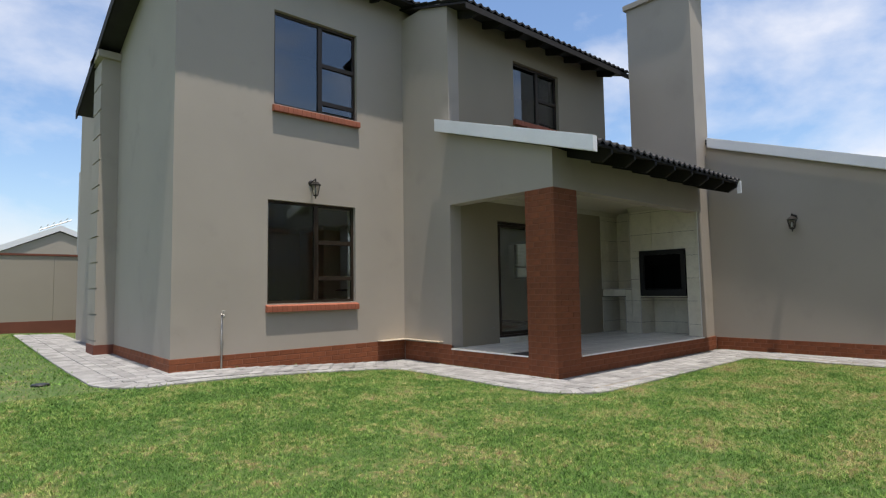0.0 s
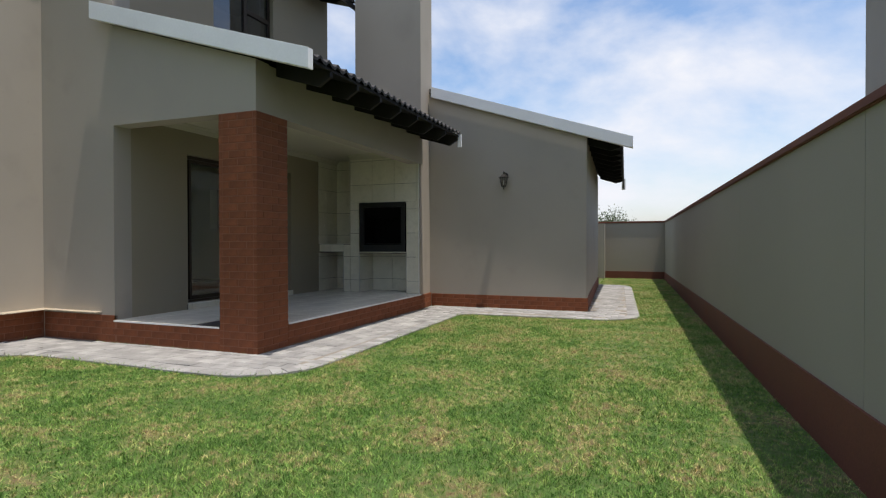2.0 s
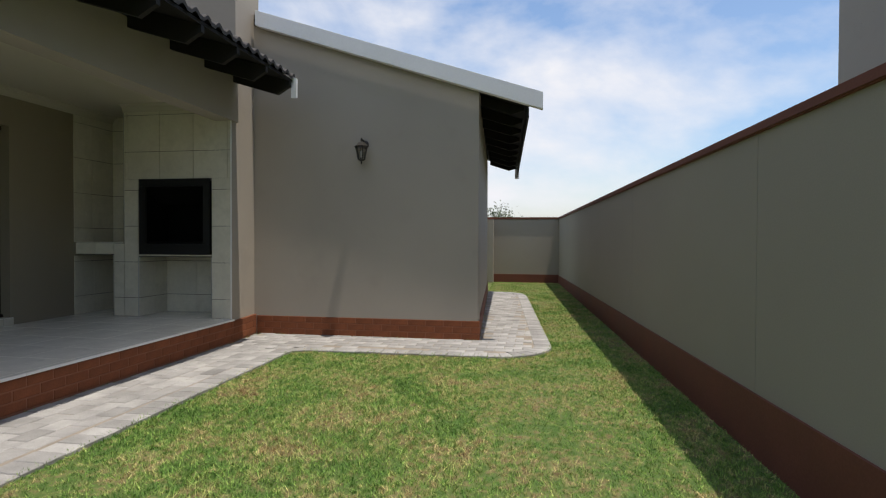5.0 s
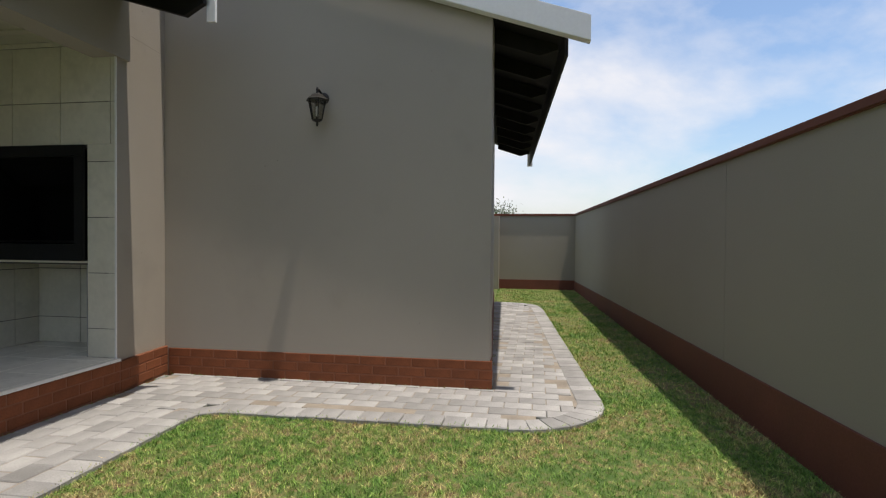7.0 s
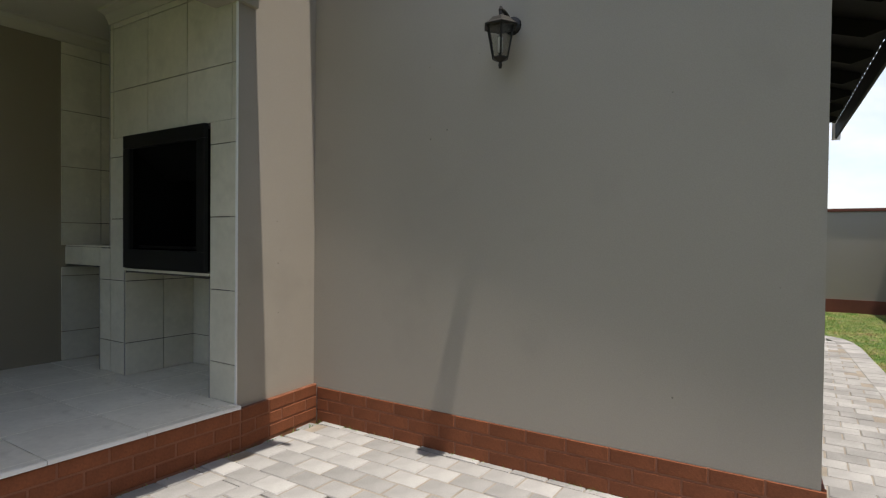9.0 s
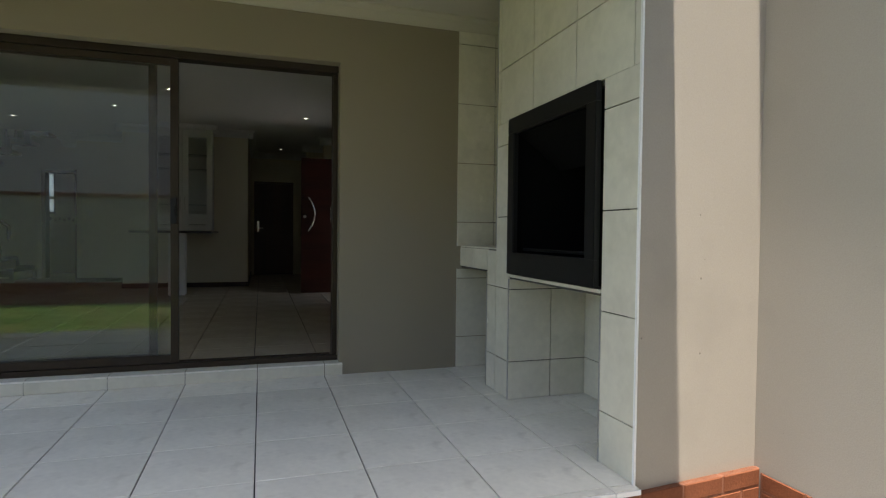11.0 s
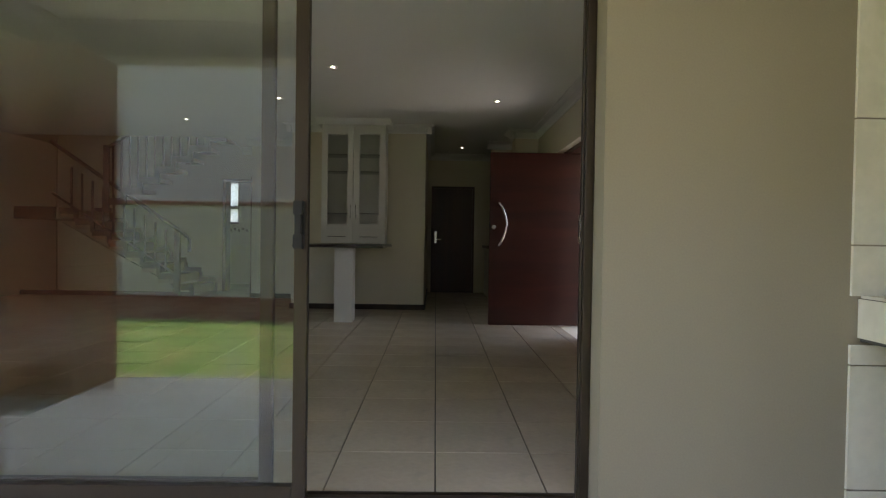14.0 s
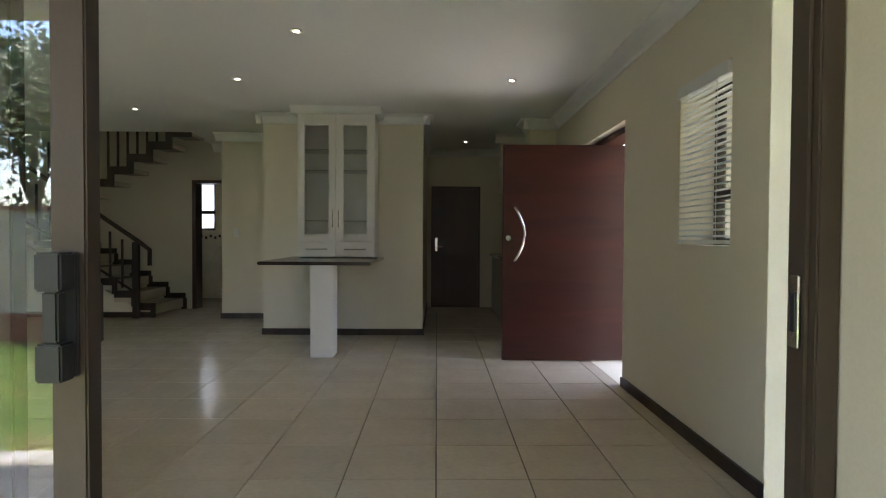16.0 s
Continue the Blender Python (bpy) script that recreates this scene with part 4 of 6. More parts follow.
gab = thing("gabled_house", "single-storey house with white barge boards behind the rear wall", "house")
bm = bmesh.new()
prism(bm, [(-1.8, 0), (7.4, 0), (7.4, 1.75), (2.8, 3.55), (-1.8, 1.5)], "y", 24.0, 24.25)
bx(bm, -1.8, -1.55, 24.25, 31, 0, 1.5)
bx(bm, 7.15, 7.4, 24.25, 31, 0, 1.75)
part("wall", bm, PLASTER, gab)
bm = bmesh.new()
prism(bm, [(-2.2, 1.42), (2.8, 3.74), (7.8, 1.7), (7.8, 1.55), (2.8, 3.58), (-2.2, 1.27)], "y", 24.1, 31)
part("roof", bm, ROOF_JOINED, gab)
bm = bmesh.new()
prism(bm, [(-2.2, 1.48), (2.8, 3.80), (7.8, 1.76), (7.8, 1.58), (2.8, 3.60), (-2.2, 1.28)], "y", 23.93, 24.0)
part("barge_board", bm, WHITE_BARGE, gab, "white barge board")

mast = thing("antenna_mast", "thin grey roof antenna mast with cross rods", "antenna")
bm = bmesh.new()
rod(bm, [(2.75, 19.9, 0.2), (2.75, 19.9, 5.05)], 0.035, 6)
rod(bm, [(2.84, 19.9, 3.4), (2.84, 19.9, 5.1)], 0.03, 6)
part("pole", bm, GALV, mast)
bm = bmesh.new()
rod(bm, [(1.75, 19.9, 3.2), (2.55, 19.9, 3.55)], 0.015, 5)
for i in range(5):
    rod(bm, [(1.80 + 0.16 * i, 19.75, 3.3 + 0.07 * i), (1.80 + 0.16 * i, 20.05, 3.3 + 0.07 * i)], 0.01, 5)
part("aerial", bm, GALV, mast)

cover = thing("valve_cover", "small black plastic valve cover set in the lawn", "valve cover")
bm = bmesh.new()
turned(bm, [(0.0, 0.0), (0.10, 0.0), (0.105, 0.012), (0.09, 0.024), (0.0, 0.028)], (0.62, 8.2, rise(0.62, 8.2) - 0.005), 20)
part("lid", bm, BLACK, cover)
wires = thing("cable_stub", "short dark cable ends poking from the patio wall", "cable")
for x in (7.08, 7.15):
    bm = bmesh.new()
    rod(bm, [(x, YB + 0.01, 0.585), (x - 0.005, YB - 0.01, 0.59), (x - 0.02, YB - 0.018, 0.58), (x - 0.03, YB - 0.014, 0.57)], 0.003, 6)
    part("cable_end", bm, GALV, wires)

# ---- sliding door ----
sd = thing("sliding_door", "bronze aluminium sliding glass door standing half open", "sliding door")
DX0, DX1, DZ0, DZ1 = 7.297, 9.738, 0.388, 2.533
bm = bmesh.new()
bx(bm, DX0, DX1, 6.79, 6.90, DZ0, DZ0 + 0.035)
bx(bm, DX0, DX1, 6.79, 6.90, DZ1 - 0.05, DZ1)
bx(bm, DX0, DX0 + 0.05, 6.79, 6.90, DZ0 + 0.035, DZ1 - 0.05)
bx(bm, DX1 - 0.035, DX1, 6.82, 6.89, DZ0 + 0.035, DZ1 - 0.05)
part("frame", bm, BRONZE, sd, "dark bronze aluminium frame", bevel=0.003)
bm = bmesh.new()
bx(bm, DX1 - 0.042, DX1 - 0.036, 6.836, 6.842, DZ0 + 0.04, DZ1 - 0.055)
bx(bm, DX0 + 0.05, DX1 - 0.05, 6.842, 6.848, DZ0 + 0.035, DZ0 + 0.047)
part("track", bm, BRONZE, sd)


def leaf(name, x0, x1, y0, y1, label):
    bm = bmesh.new()
    a, b = DZ0 + 0.038, DZ1 - 0.053
    bx(bm, x0, x0 + 0.046, y0, y1, a, b)
    bx(bm, x1 - 0.05, x1, y0, y1, a, b)
    bx(bm, x0 + 0.046, x1 - 0.05, y0, y1, a, a + 0.055)
    bx(bm, x0 + 0.046, x1 - 0.05, y0, y1, b - 0.045, b)
    ob = part(name, bm, BRONZE, sd, label, bevel=0.003)
    g = boxpart("glass", (x0 + 0.042, x1 - 0.046, (y0 + y1) / 2 - 0.003, (y0 + y1) / 2 + 0.003, a + 0.05, b - 0.04), GLASS, ob)
    g.visible_shadow = False
    return ob


leaf("fixed_leaf", 7.35, 8.53, 6.852, 6.885, "fixed glass leaf")
slider = leaf("sliding_leaf", 7.425, 8.67, 6.802, 6.838, "sliding glass leaf pushed open")
bm = bmesh.new()
bx(bm, 8.622, 8.662, 6.795, 6.802, 1.372, 1.546)
bx(bm, 8.624, 8.660, 6.762, 6.795, 1.372, 1.424)
bx(bm, 8.624, 8.660, 6.762, 6.795, 1.494, 1.546)
bx(bm, 8.630, 8.652, 6.768, 6.788, 1.424, 1.494)
part("handle", bm, BLACK, slider, "black pull handle", bevel=0.003)
bm = bmesh.new()
bx(bm, 8.64, 8.662, 6.838, 6.858, 1.41, 1.50)
part("handle", bm, BLACK, slider, "black inner pull handle", bevel=0.003)
bm = bmesh.new()
bx(bm, DX1 - 0.044, DX1 - 0.0355, 6.848, 6.872, 1.405, 1.515)
part("strike_plate", bm, CHROME, sd, "steel strike plate", bevel=0.002)
boxpart("strike_slot", (DX1 - 0.046, DX1 - 0.0441, 6.854, 6.864, 1.43, 1.49), BLACK, sd)

# step under the sliding door
step = structure(boxpart("floor_door_step", (7.28, 9.765, 6.69, 6.95, PATIO_Z - 0.01, 0.374), GROUT), "ivory tiled threshold step", "step")

# ---- display cabinet and breakfast bar ----
cab = thing("display_cabinet", "white wooden wall display cabinet with glazed doors and drawers", "cabinet")
CY = 12.36
x0, x1, zb, zt = 7.60, 8.46, 1.335, 2.93
bm = bmesh.new()
bx(bm, x0, x0 + 0.02, CY, 12.715, zb, zt)
bx(bm, x1 - 0.02, x1, CY, 12.715, zb, zt)
bx(bm, x0 + 0.02, x1 - 0.02, CY, 12.715, zb, zb + 0.02)
bx(bm, x0 + 0.02, x1 - 0.02, CY, 12.715, zt - 0.02, zt)
bx(bm, x0 + 0.02, x1 - 0.02, 12.70, 12.715, zb + 0.02, zt - 0.02)
bx(bm, x0 + 0.02, x1 - 0.02, CY + 0.002, 12.70, 1.495, 1.51)
part("body", bm, WHITE_WOOD, cab)
mid = (x0 + x1) / 2
for a, b in ((x0, mid), (mid, x1)):
    bm = bmesh.new()
    p, q, r, t = a + 0.004, b - 0.004, 1.512, zt - 0.005
    w = 0.078
    bx(bm, p, p + w, CY - 0.022, CY, r, t)
    bx(bm, q - w, q, CY - 0.022, CY, r, t)
    bx(bm, p + w, q - w, CY - 0.022, CY, r, r + w)
    bx(bm, p + w, q - w, CY - 0.022, CY, t - 0.13, t)
    d = part("door", bm, WHITE_WOOD, cab, "glazed white door", bevel=0.003)
    g = boxpart("pane", (p + w - 0.01, q - w + 0.01, CY - 0.014, CY - 0.01, r + w - 0.01, t - 0.12), CLEAR_GLASS, d)
    g.visible_shadow = False
    hx = q - 0.03 if a == x0 else p + 0.03
    bm = bmesh.new()
    rod(bm, [(hx, CY - 0.022, 1.66), (hx, CY - 0.05, 1.67), (hx, CY - 0.05, 1.85), (hx, CY - 0.022, 1.86)], 0.005, 6)
    part("handle", bm, CHROME, d, "slim steel handle")
    dr = boxpart("drawer", (p, q, CY - 0.022, CY, zb + 0.006, 1.502), WHITE_WOOD, cab, bevel=0.004)
    bm = bmesh.new()
    m_ = (p + q) / 2
    rod(bm, [(m_ - 0.12, CY - 0.022, 1.425), (m_ - 0.118, CY - 0.045, 1.425), (m_ + 0.118, CY - 0.045, 1.425), (m_ + 0.12, CY - 0.022, 1.425)], 0.005, 6)
    part("handle", bm, CHROME, dr, "slim steel handle")
for z in (1.735, 2.30, 2.53):
    boxpart("glass_shelf", (x0 + 0.022, x1 - 0.022, CY + 0.03, 12.695, z, z + 0.008), FROST, cab, "glass shelf")
bm = bmesh.new()
prism(bm, [(CY - 0.1, 3.0), (12.715, 3.0), (12.715, 2.932), (CY - 0.012, 2.932), (CY - 0.03, 2.95), (CY - 0.07, 2.975)], "x", x0 - 0.07, x1 + 0.07)
part("cornice", bm, CORNICE, cab, "white cornice")

bar = thing("breakfast_bar", "dark granite breakfast bar on a square white pillar", "counter")
boxpart("countertop", (7.46, 8.53, 11.36, 12.718, 1.292, 1.325), GRANITE, bar, "polished dark granite top", bevel=0.008)
boxpart("pillar", (7.945, 8.162, 11.45, 11.68, FLOOR_Z, 1.292), WHITE_WOOD, bar, "white plastered pillar", bevel=0.004)

# ---- entrance door, standing open ----
pd = thing("entrance_door", "wide red mahogany pivot door standing open", "door")
door = boxpart("door_leaf", (9.775, 10.95, 11.325, 11.372, FLOOR_Z + 0.012, 2.435), MAHOGANY, pd, bevel=0.003)
bm = bmesh.new()
arc = [(9.885 + 0.085 * math.sin(math.pi * k / 10), 11.275, 1.35 + 0.49 * k / 10) for k in range(11)]
rod(bm, [(9.885, 11.325, 1.35)] + arc + [(9.885, 11.325, 1.84)], 0.014, 8)
part("pull_handle", bm, CHROME, door, "curved chrome pull handle", smooth=True)
bm = bmesh.new()
turned(bm, [(0, 0), (0.028, 0), (0.026, 0.01), (0, 0.011)], (0, 0, 0), 12)
bmesh.ops.rotate(bm, verts=bm.verts[:], cent=(0, 0, 0), matrix=Matrix.Rotation(radians(90), 3, "X"))
bmesh.ops.translate(bm, verts=bm.verts[:], vec=(9.825, 11.325, 1.56))
part("lock", bm, CHROME, door, "chrome lock rose")
fr = thing("door_1", "dark timber entrance door frame", "door frame", kind="structure")
bm = bmesh.new()
bx(bm, 10.70, 10.90, 10.44, 10.50, FLOOR_Z, 2.49)
bx(bm, 10.70, 10.90, 11.60, 11.66, FLOOR_Z, 2.49)
bx(bm, 10.70, 10.90, 10.50, 11.60, 2.437, 2.49)
part("frame", bm, DARK_DOOR, fr, bevel=0.004)
bm = bmesh.new()
bx(bm, 10.98, 16, 8.0, 15.0, 0.2, FLOOR_Z - 0.05)
structure(part("pavement_entrance", bm, PAVER_JOINED), "pale paved entrance terrace outside the front door", "terrace")
# Unseen slab and posts, added to dim the daylight at the entrance.
bm = bmesh.new()
bx(bm, 10.982, 12.1, 8.3, 13.2, 2.75, 2.95)
bx(bm, 11.85, 12.1, 8.3, 8.55, 0.3, 2.75)
bx(bm, 11.85, 12.1, 12.95, 13.2, 0.3, 2.75)
structure(part("roof_porch", bm, PLASTER), "unseen slab on posts, added to keep sun off the front door", "porch")
ob = boxpart("wall_entrance_court", (15.4, 15.6, 7.0, 16.0, 0.2, 3.2), PLASTER)
structure(ob, "taupe plastered wall across the entrance court", "wall")

# ---- passage door and kitchen counter ----
kd = thing("passage_door", "closed dark meranti door at the end of the passage", "door")
leafk = boxpart("door_leaf", (9.10, 9.83, 15.43, 15.47, FLOOR_Z + 0.01, 2.36), DARK_DOOR, kd, bevel=0.003)
for z in (0.55, 1.15, 1.75):
    boxpart("panel", (9.2, 9.73, 15.42, 15.43, z, z + 0.5), DARK_DOOR, leafk, bevel=0.004)
bm = bmesh.new()
bx(bm, 9.06, 9.10, 15.40, 15.5, FLOOR_Z, 2.40)
bx(bm, 9.83, 9.87, 15.40, 15.5, FLOOR_Z, 2.40)
bx(bm, 9.10, 9.83, 15.40, 15.5, 2.36, 2.40)
part("frame", bm, DARK_DOOR, kd)
bm = bmesh.new()
bx(bm, 9.125, 9.165, 15.412, 15.43, 1.33, 1.55)
rod(bm, [(9.145, 15.41, 1.40), (9.145, 15.37, 1.40), (9.25, 15.37, 1.40)], 0.009, 6)
part("lever_handle", bm, CHROME, leafk, "chrome lever handle")
kc = thing("kitchen_counter", "white kitchen base unit with a dark granite top", "counter")
boxpart("body", (10.06, 10.615, 13.3, 15.3, FLOOR_Z, 1.26), WHITE_WOOD, kc, bevel=0.003)
boxpart("countertop", (10.02, 10.617, 13.27, 15.33, 1.26, 1.30), GRANITE, kc, "dark granite top", bevel=0.004)

# ---- cloakroom beyond the stair ----
cd = thing("cloakroom_door", "dark meranti cloakroom door standing open", "door")
l2 = boxpart("door_leaf", (6.02, 6.06, 14.30, 15.04, FLOOR_Z + 0.01, 2.40), DARK_DOOR, cd, bevel=0.003)
bm = bmesh.new()
rod(bm, [(6.02, 14.38, 1.40), (5.97, 14.38, 1.40), (5.97, 14.48, 1.40)], 0.009, 6)
part("lever_handle", bm, CHROME, l2, "chrome lever handle")
bm = bmesh.new()
bx(bm, 5.28, 5.34, 15.03, 15.27, FLOOR_Z, 2.44)
bx(bm, 6.0, 6.05, 15.051, 15.27, FLOOR_Z, 2.44)
bx(bm, 5.34, 6.0, 15.03, 15.27, 2.39, 2.44)
part("frame", bm, DARK_DOOR, cd)
cw = thing("window_4", "small bright cloakroom window in a bronze frame", "window", kind="structure")
bm = bmesh.new()
for d in ((4.62, 5.04, 1.66, 1.70), (4.62, 5.04, 2.51, 2.55), (4.62, 5.04, 1.97, 2.03)):
    bx(bm, d[0], d[1], 16.64, 16.70, d[2], d[3])
for a in (4.62, 5.00):
    bx(bm, a, a + 0.04, 16.64, 16.70, 1.70, 2.51)
part("window_frame", bm, BRONZE, cw)
g = boxpart("pane", (4.66, 5.00, 16.668, 16.672, 1.70, 2.51), OBSCURE, cw, "frosted pane")
g.visible_shadow = False
mos = thing("mosaic_border", "band of dark mosaic chips on pale cloakroom tiling", "wall tiling")
bm = bmesh.new()
bx(bm, 4.31, 6.39, 16.585, 16.597, FLOOR_Z, 1.64)
part("tiling", bm, WALL_TILE, mos)
for i in range(24):
    boxpart("chip", (4.35 + 0.084 * i, 4.39 + 0.084 * i, 16.578, 16.585, 1.50 + 0.03 * (i % 2), 1.55 + 0.03 * (i % 2)), SKIRTING, mos)

# ---- staircase ----
st = thing("staircase", "zigzag staircase with tiled treads and dark stringers", "staircase")
RISE, RUN = 0.175, 0.27
SX, SY0, SY1 = 5.14, 14.05, 15.04
NLOW = 8
for i in range(NLOW):
    x1_, x0_ = SX - RUN * i, SX - RUN * (i + 1)
    ztop = FLOOR_Z + RISE * (i + 1)
    bm = bmesh.new()
    bx(bm, x0_ - 0.02, x1_, SY0 + 0.035, SY1 - 0.02, ztop - 0.14, ztop)
    part("tread", bm, TILE_JOINED, st, bevel=0.004)
    bm = bmesh.new()
    bx(bm, x0_, x1_ + 0.03, SY0, SY0 + 0.035, ztop - 0.07, ztop + 0.03)
    bx(bm, x1_ - 0.03, x1_ + 0.03, SY0, SY0 + 0.035, ztop - RISE - 0.02 if i else FLOOR_Z, ztop - 0.07)
    part("stringer", bm, SKIRTING, st, "dark brown zigzag stringer")
    bm = bmesh.new()
    bx(bm, x0_, x1_ + 0.03, SY1 - 0.02, SY1 + 0.005, ztop, ztop + 0.08)
    bx(bm, x1_ - 0.03, x1_ + 0.05, SY1 - 0.02, SY1 + 0.005, ztop - RISE, ztop)
    part("wall_skirting", bm, SKIRTING, st, "dark brown stepped skirting")
LX = SX - RUN * NLOW
LZ = FLOOR_Z + RISE * (NLOW + 0)
boxpart("landing", (2.32, LX + 0.02, 13.99, SY1, LZ - 0.16, LZ), TILE_JOINED, st, "tiled half landing")
boxpart("landing_edge", (2.32, LX, 13.955, 13.99, LZ - 0.16, LZ + 0.04), SKIRTING, st, "dark brown landing edge")
bm = bmesh.new()
prism(bm, [(SX - 0.1, FLOOR_Z), (LX, FLOOR_Z), (LX, LZ - 0.2), (SX - 0.1, FLOOR_Z + 0.05)], "y", SY0 + 0.04, SY0 + 0.12)
part("spandrel_wall", bm, INTERIOR, st, "cream painted wall under the flight")
UX = 3.80
for i in range(8):
    x0_, x1_ = UX + RUN * i, UX + RUN * (i + 1)
    ztop = LZ + RISE * (i + 1)
    part("tread", (lambda b: (bx(b, x0_, x1_ + 0.02, 13.996, 14.46, ztop - 0.06, ztop), b)[-1])(bmesh.new()), TILE_JOINED, st, bevel=0.004)
    bm = bmesh.new()
    bx(bm, x0_ - 0.04, x1_ + 0.04, 13.96, 13.995, ztop - 0.09, ztop + 0.02)
    bx(bm, x1_ - 0.04, x1_ + 0.04, 13.96, 13.995, ztop + 0.02, ztop + RISE - 0.09)
    part("stringer", bm, SKIRTING, st, "dark brown zigzag stringer")
bal = thing("stair_balustrade", "dark timber balustrade with square newel and thin balusters", "balustrade")
boxpart("newel_post", (4.90, 4.98, 13.96, 14.04, FLOOR_Z, 1.47), SKIRTING, bal, bevel=0.006)
for i in range(11):
    x = 4.9 - 0.17 * i
    zz = FLOOR_Z + RISE * (SX - x) / RUN + 0.16
    boxpart("baluster", (x - 0.012, x + 0.012, 14.02, 14.045, zz, zz + 0.68), SKIRTING, bal)
bm = bmesh.new()
rod(bm, [(5.13, 14.0, 1.14), (5.13, 14.0, 1.36), (5.0, 14.0, 1.46), (LX - 0.1, 14.0, 1.46 + RISE * (5.1 - LX + 0.1) / RUN)], 0.032, 8)
part("handrail", bm, SKIRTING, bal, smooth=True)
bm = bmesh.new()
rod(bm, [(4.95, 14.035, FLOOR_Z + 0.33), (LX - 0.1, 14.035, FLOOR_Z + 0.33 + RISE * (4.95 - LX + 0.1) / RUN)], 0.018, 6)
part("bottom_rail", bm, SKIRTING, bal)
bal2 = thing("landing_balustrade", "dark timber balustrade along the upper flight", "balustrade")
boxpart("newel_post", (UX - 0.05, UX + 0.04, 13.95, 14.0, LZ, LZ + 1.05), SKIRTING, bal2, bevel=0.006)
for i in range(15):
    x = UX + 0.1 + 0.135 * i
    zz = LZ + RISE * (math.floor((x - UX) / RUN) + 1)
    boxpart("baluster", (x - 0.012, x + 0.012, 13.965, 13.99, zz, LZ + RISE * (x - UX) / RUN + 1.0), SKIRTING, bal2)
bm = bmesh.new()
rod(bm, [(UX, 13.98, LZ + 1.0), (UX + 2.1, 13.98, LZ + 1.0 + RISE * 2.1 / RUN)], 0.03, 8)
part("handrail", bm, SKIRTING, bal2, smooth=True)

# ---- blind in the hall window ----
bw = thing("window_5", "bronze framed hall window behind the blind", "window", kind="structure")
bm = bmesh.new()
y0, y1, z0, z1 = BLINDW
for d in ((y0, y1, z0, z0 + 0.04), (y0, y1, z1 - 0.04, z1), (y0, y0 + 0.04, z0 + 0.04, z1 - 0.04), (y1 - 0.04, y1, z0 + 0.04, z1 - 0.04), (y0 + 0.04, y1 - 0.04, 1.80, 1.86)):
    bx(bm, 10.83, 10.88, *d)
part("window_frame", bm, BRONZE, bw)
g = boxpart("pane", (10.85, 10.856, y0 + 0.04, y1 - 0.04, z0 + 0.04, z1 - 0.04), GLASS, bw)
g.visible_shadow = False
bl = thing("venetian_blind", "white venetian blind with open slats", "blind")
boxpart("head_rail", (10.60, 10.66, y0 + 0.01, y1 + 0.0, z1 - 0.07, z1 - 0.005), BLIND, bl, bevel=0.003)
boxpart("bottom_rail", (10.60, 10.655, y0 + 0.01, y1 - 0.01, z0 + 0.01, z0 + 0.03), BLIND, bl, bevel=0.003)
n = 24
slat = None
for i in range(n):
    if slat is None:
        bm = bmesh.new()
        pts = [(-0.024, -0.006), (-0.01, 0.001), (0.01, 0.001), (0.024, -0.006), (0.024, -0.0075), (0.01, -0.0005), (-0.01, -0.0005), (-0.024, -0.0075)]
        prism(bm, pts, "y", y0 + 0.012, y1 - 0.012)
        slat = finish(bm, "slat", BLIND)
    ob = new("slat", slat)
    ob.location = (10.63, 0, z0 + 0.055 + (z1 - z0 - 0.15) * i / (n - 1))
    ob.rotation_euler = (0, radians(-6), 0)
    ob.parent = bl
for yy in (y0 + 0.12, y1 - 0.12):
    bm = bmesh.new()
    rod(bm, [(10.605, yy, z0 + 0.02), (10.605, yy, z1 - 0.06)], 0.002, 5)
    part("cord", bm, BLIND, bl)

# ---- trim indoors ----
bm = bmesh.new()
sk = 0.075
bx(bm, 10.605, 10.62, 6.985, 10.44, FLOOR_Z, FLOOR_Z + sk)
bx(bm, 10.605, 10.62, 11.66, 12.95, FLOOR_Z, FLOOR_Z + sk)
bx(bm, 7.095, 9.005, 12.705, 12.72, FLOOR_Z, FLOOR_Z + sk)
bx(bm, 8.99, 9.005, 12.72, 15.40, FLOOR_Z, FLOOR_Z + sk)
bx(bm, 7.095, 7.11, 12.72, 14.02, FLOOR_Z, FLOOR_Z + sk)
bx(bm, 6.115, 7.095, 14.005, 14.02, FLOOR_Z, FLOOR_Z + sk)
bx(bm, 6.382, 6.397, 6.97, 8.26, FLOOR_Z, FLOOR_Z + sk)
bx(bm, 2.312, 2.327, 8.27, 13.0, FLOOR_Z, FLOOR_Z + sk)
bx(bm, 2.33, 5.15, SY0 + 0.02, SY0 + 0.039, FLOOR_Z, FLOOR_Z + sk)
structure(part("baseboard", bm, SKIRTING), "dark brown timber skirting", "skirting")
bm = bmesh.new()
cornice_run(bm, "y", 6.985, 12.95, 10.62, -1, CEIL_Z, 0.115)
cornice_run(bm, "x", 7.03, 9.07, 12.72, -1, CEIL_Z, 0.115)
cornice_run(bm, "y", 12.64, 15.41, 8.99, 1, CEIL_Z, 0.115)
cornice_run(bm, "y", 12.64, 14.02, 7.11, -1, CEIL_Z, 0.115)
cornice_run(bm, "x", 6.05, 7.03, 14.02, -1, CEIL_Z, 0.115)
cornice_run(bm, "x", 9.0, 10.62, 15.41, -1, CEIL_Z, 0.115)
cornice_run(bm, "x", 5.62, 6.13, 15.05, -1, CEIL_Z, 0.115)
cornice_run(bm, "x", 10.2, 10.62, 12.95, -1, CEIL_Z, 0.115)
cornice_run(bm, "y", 12.87, 13.3, 10.28, -1, CEIL_Z, 0.115)
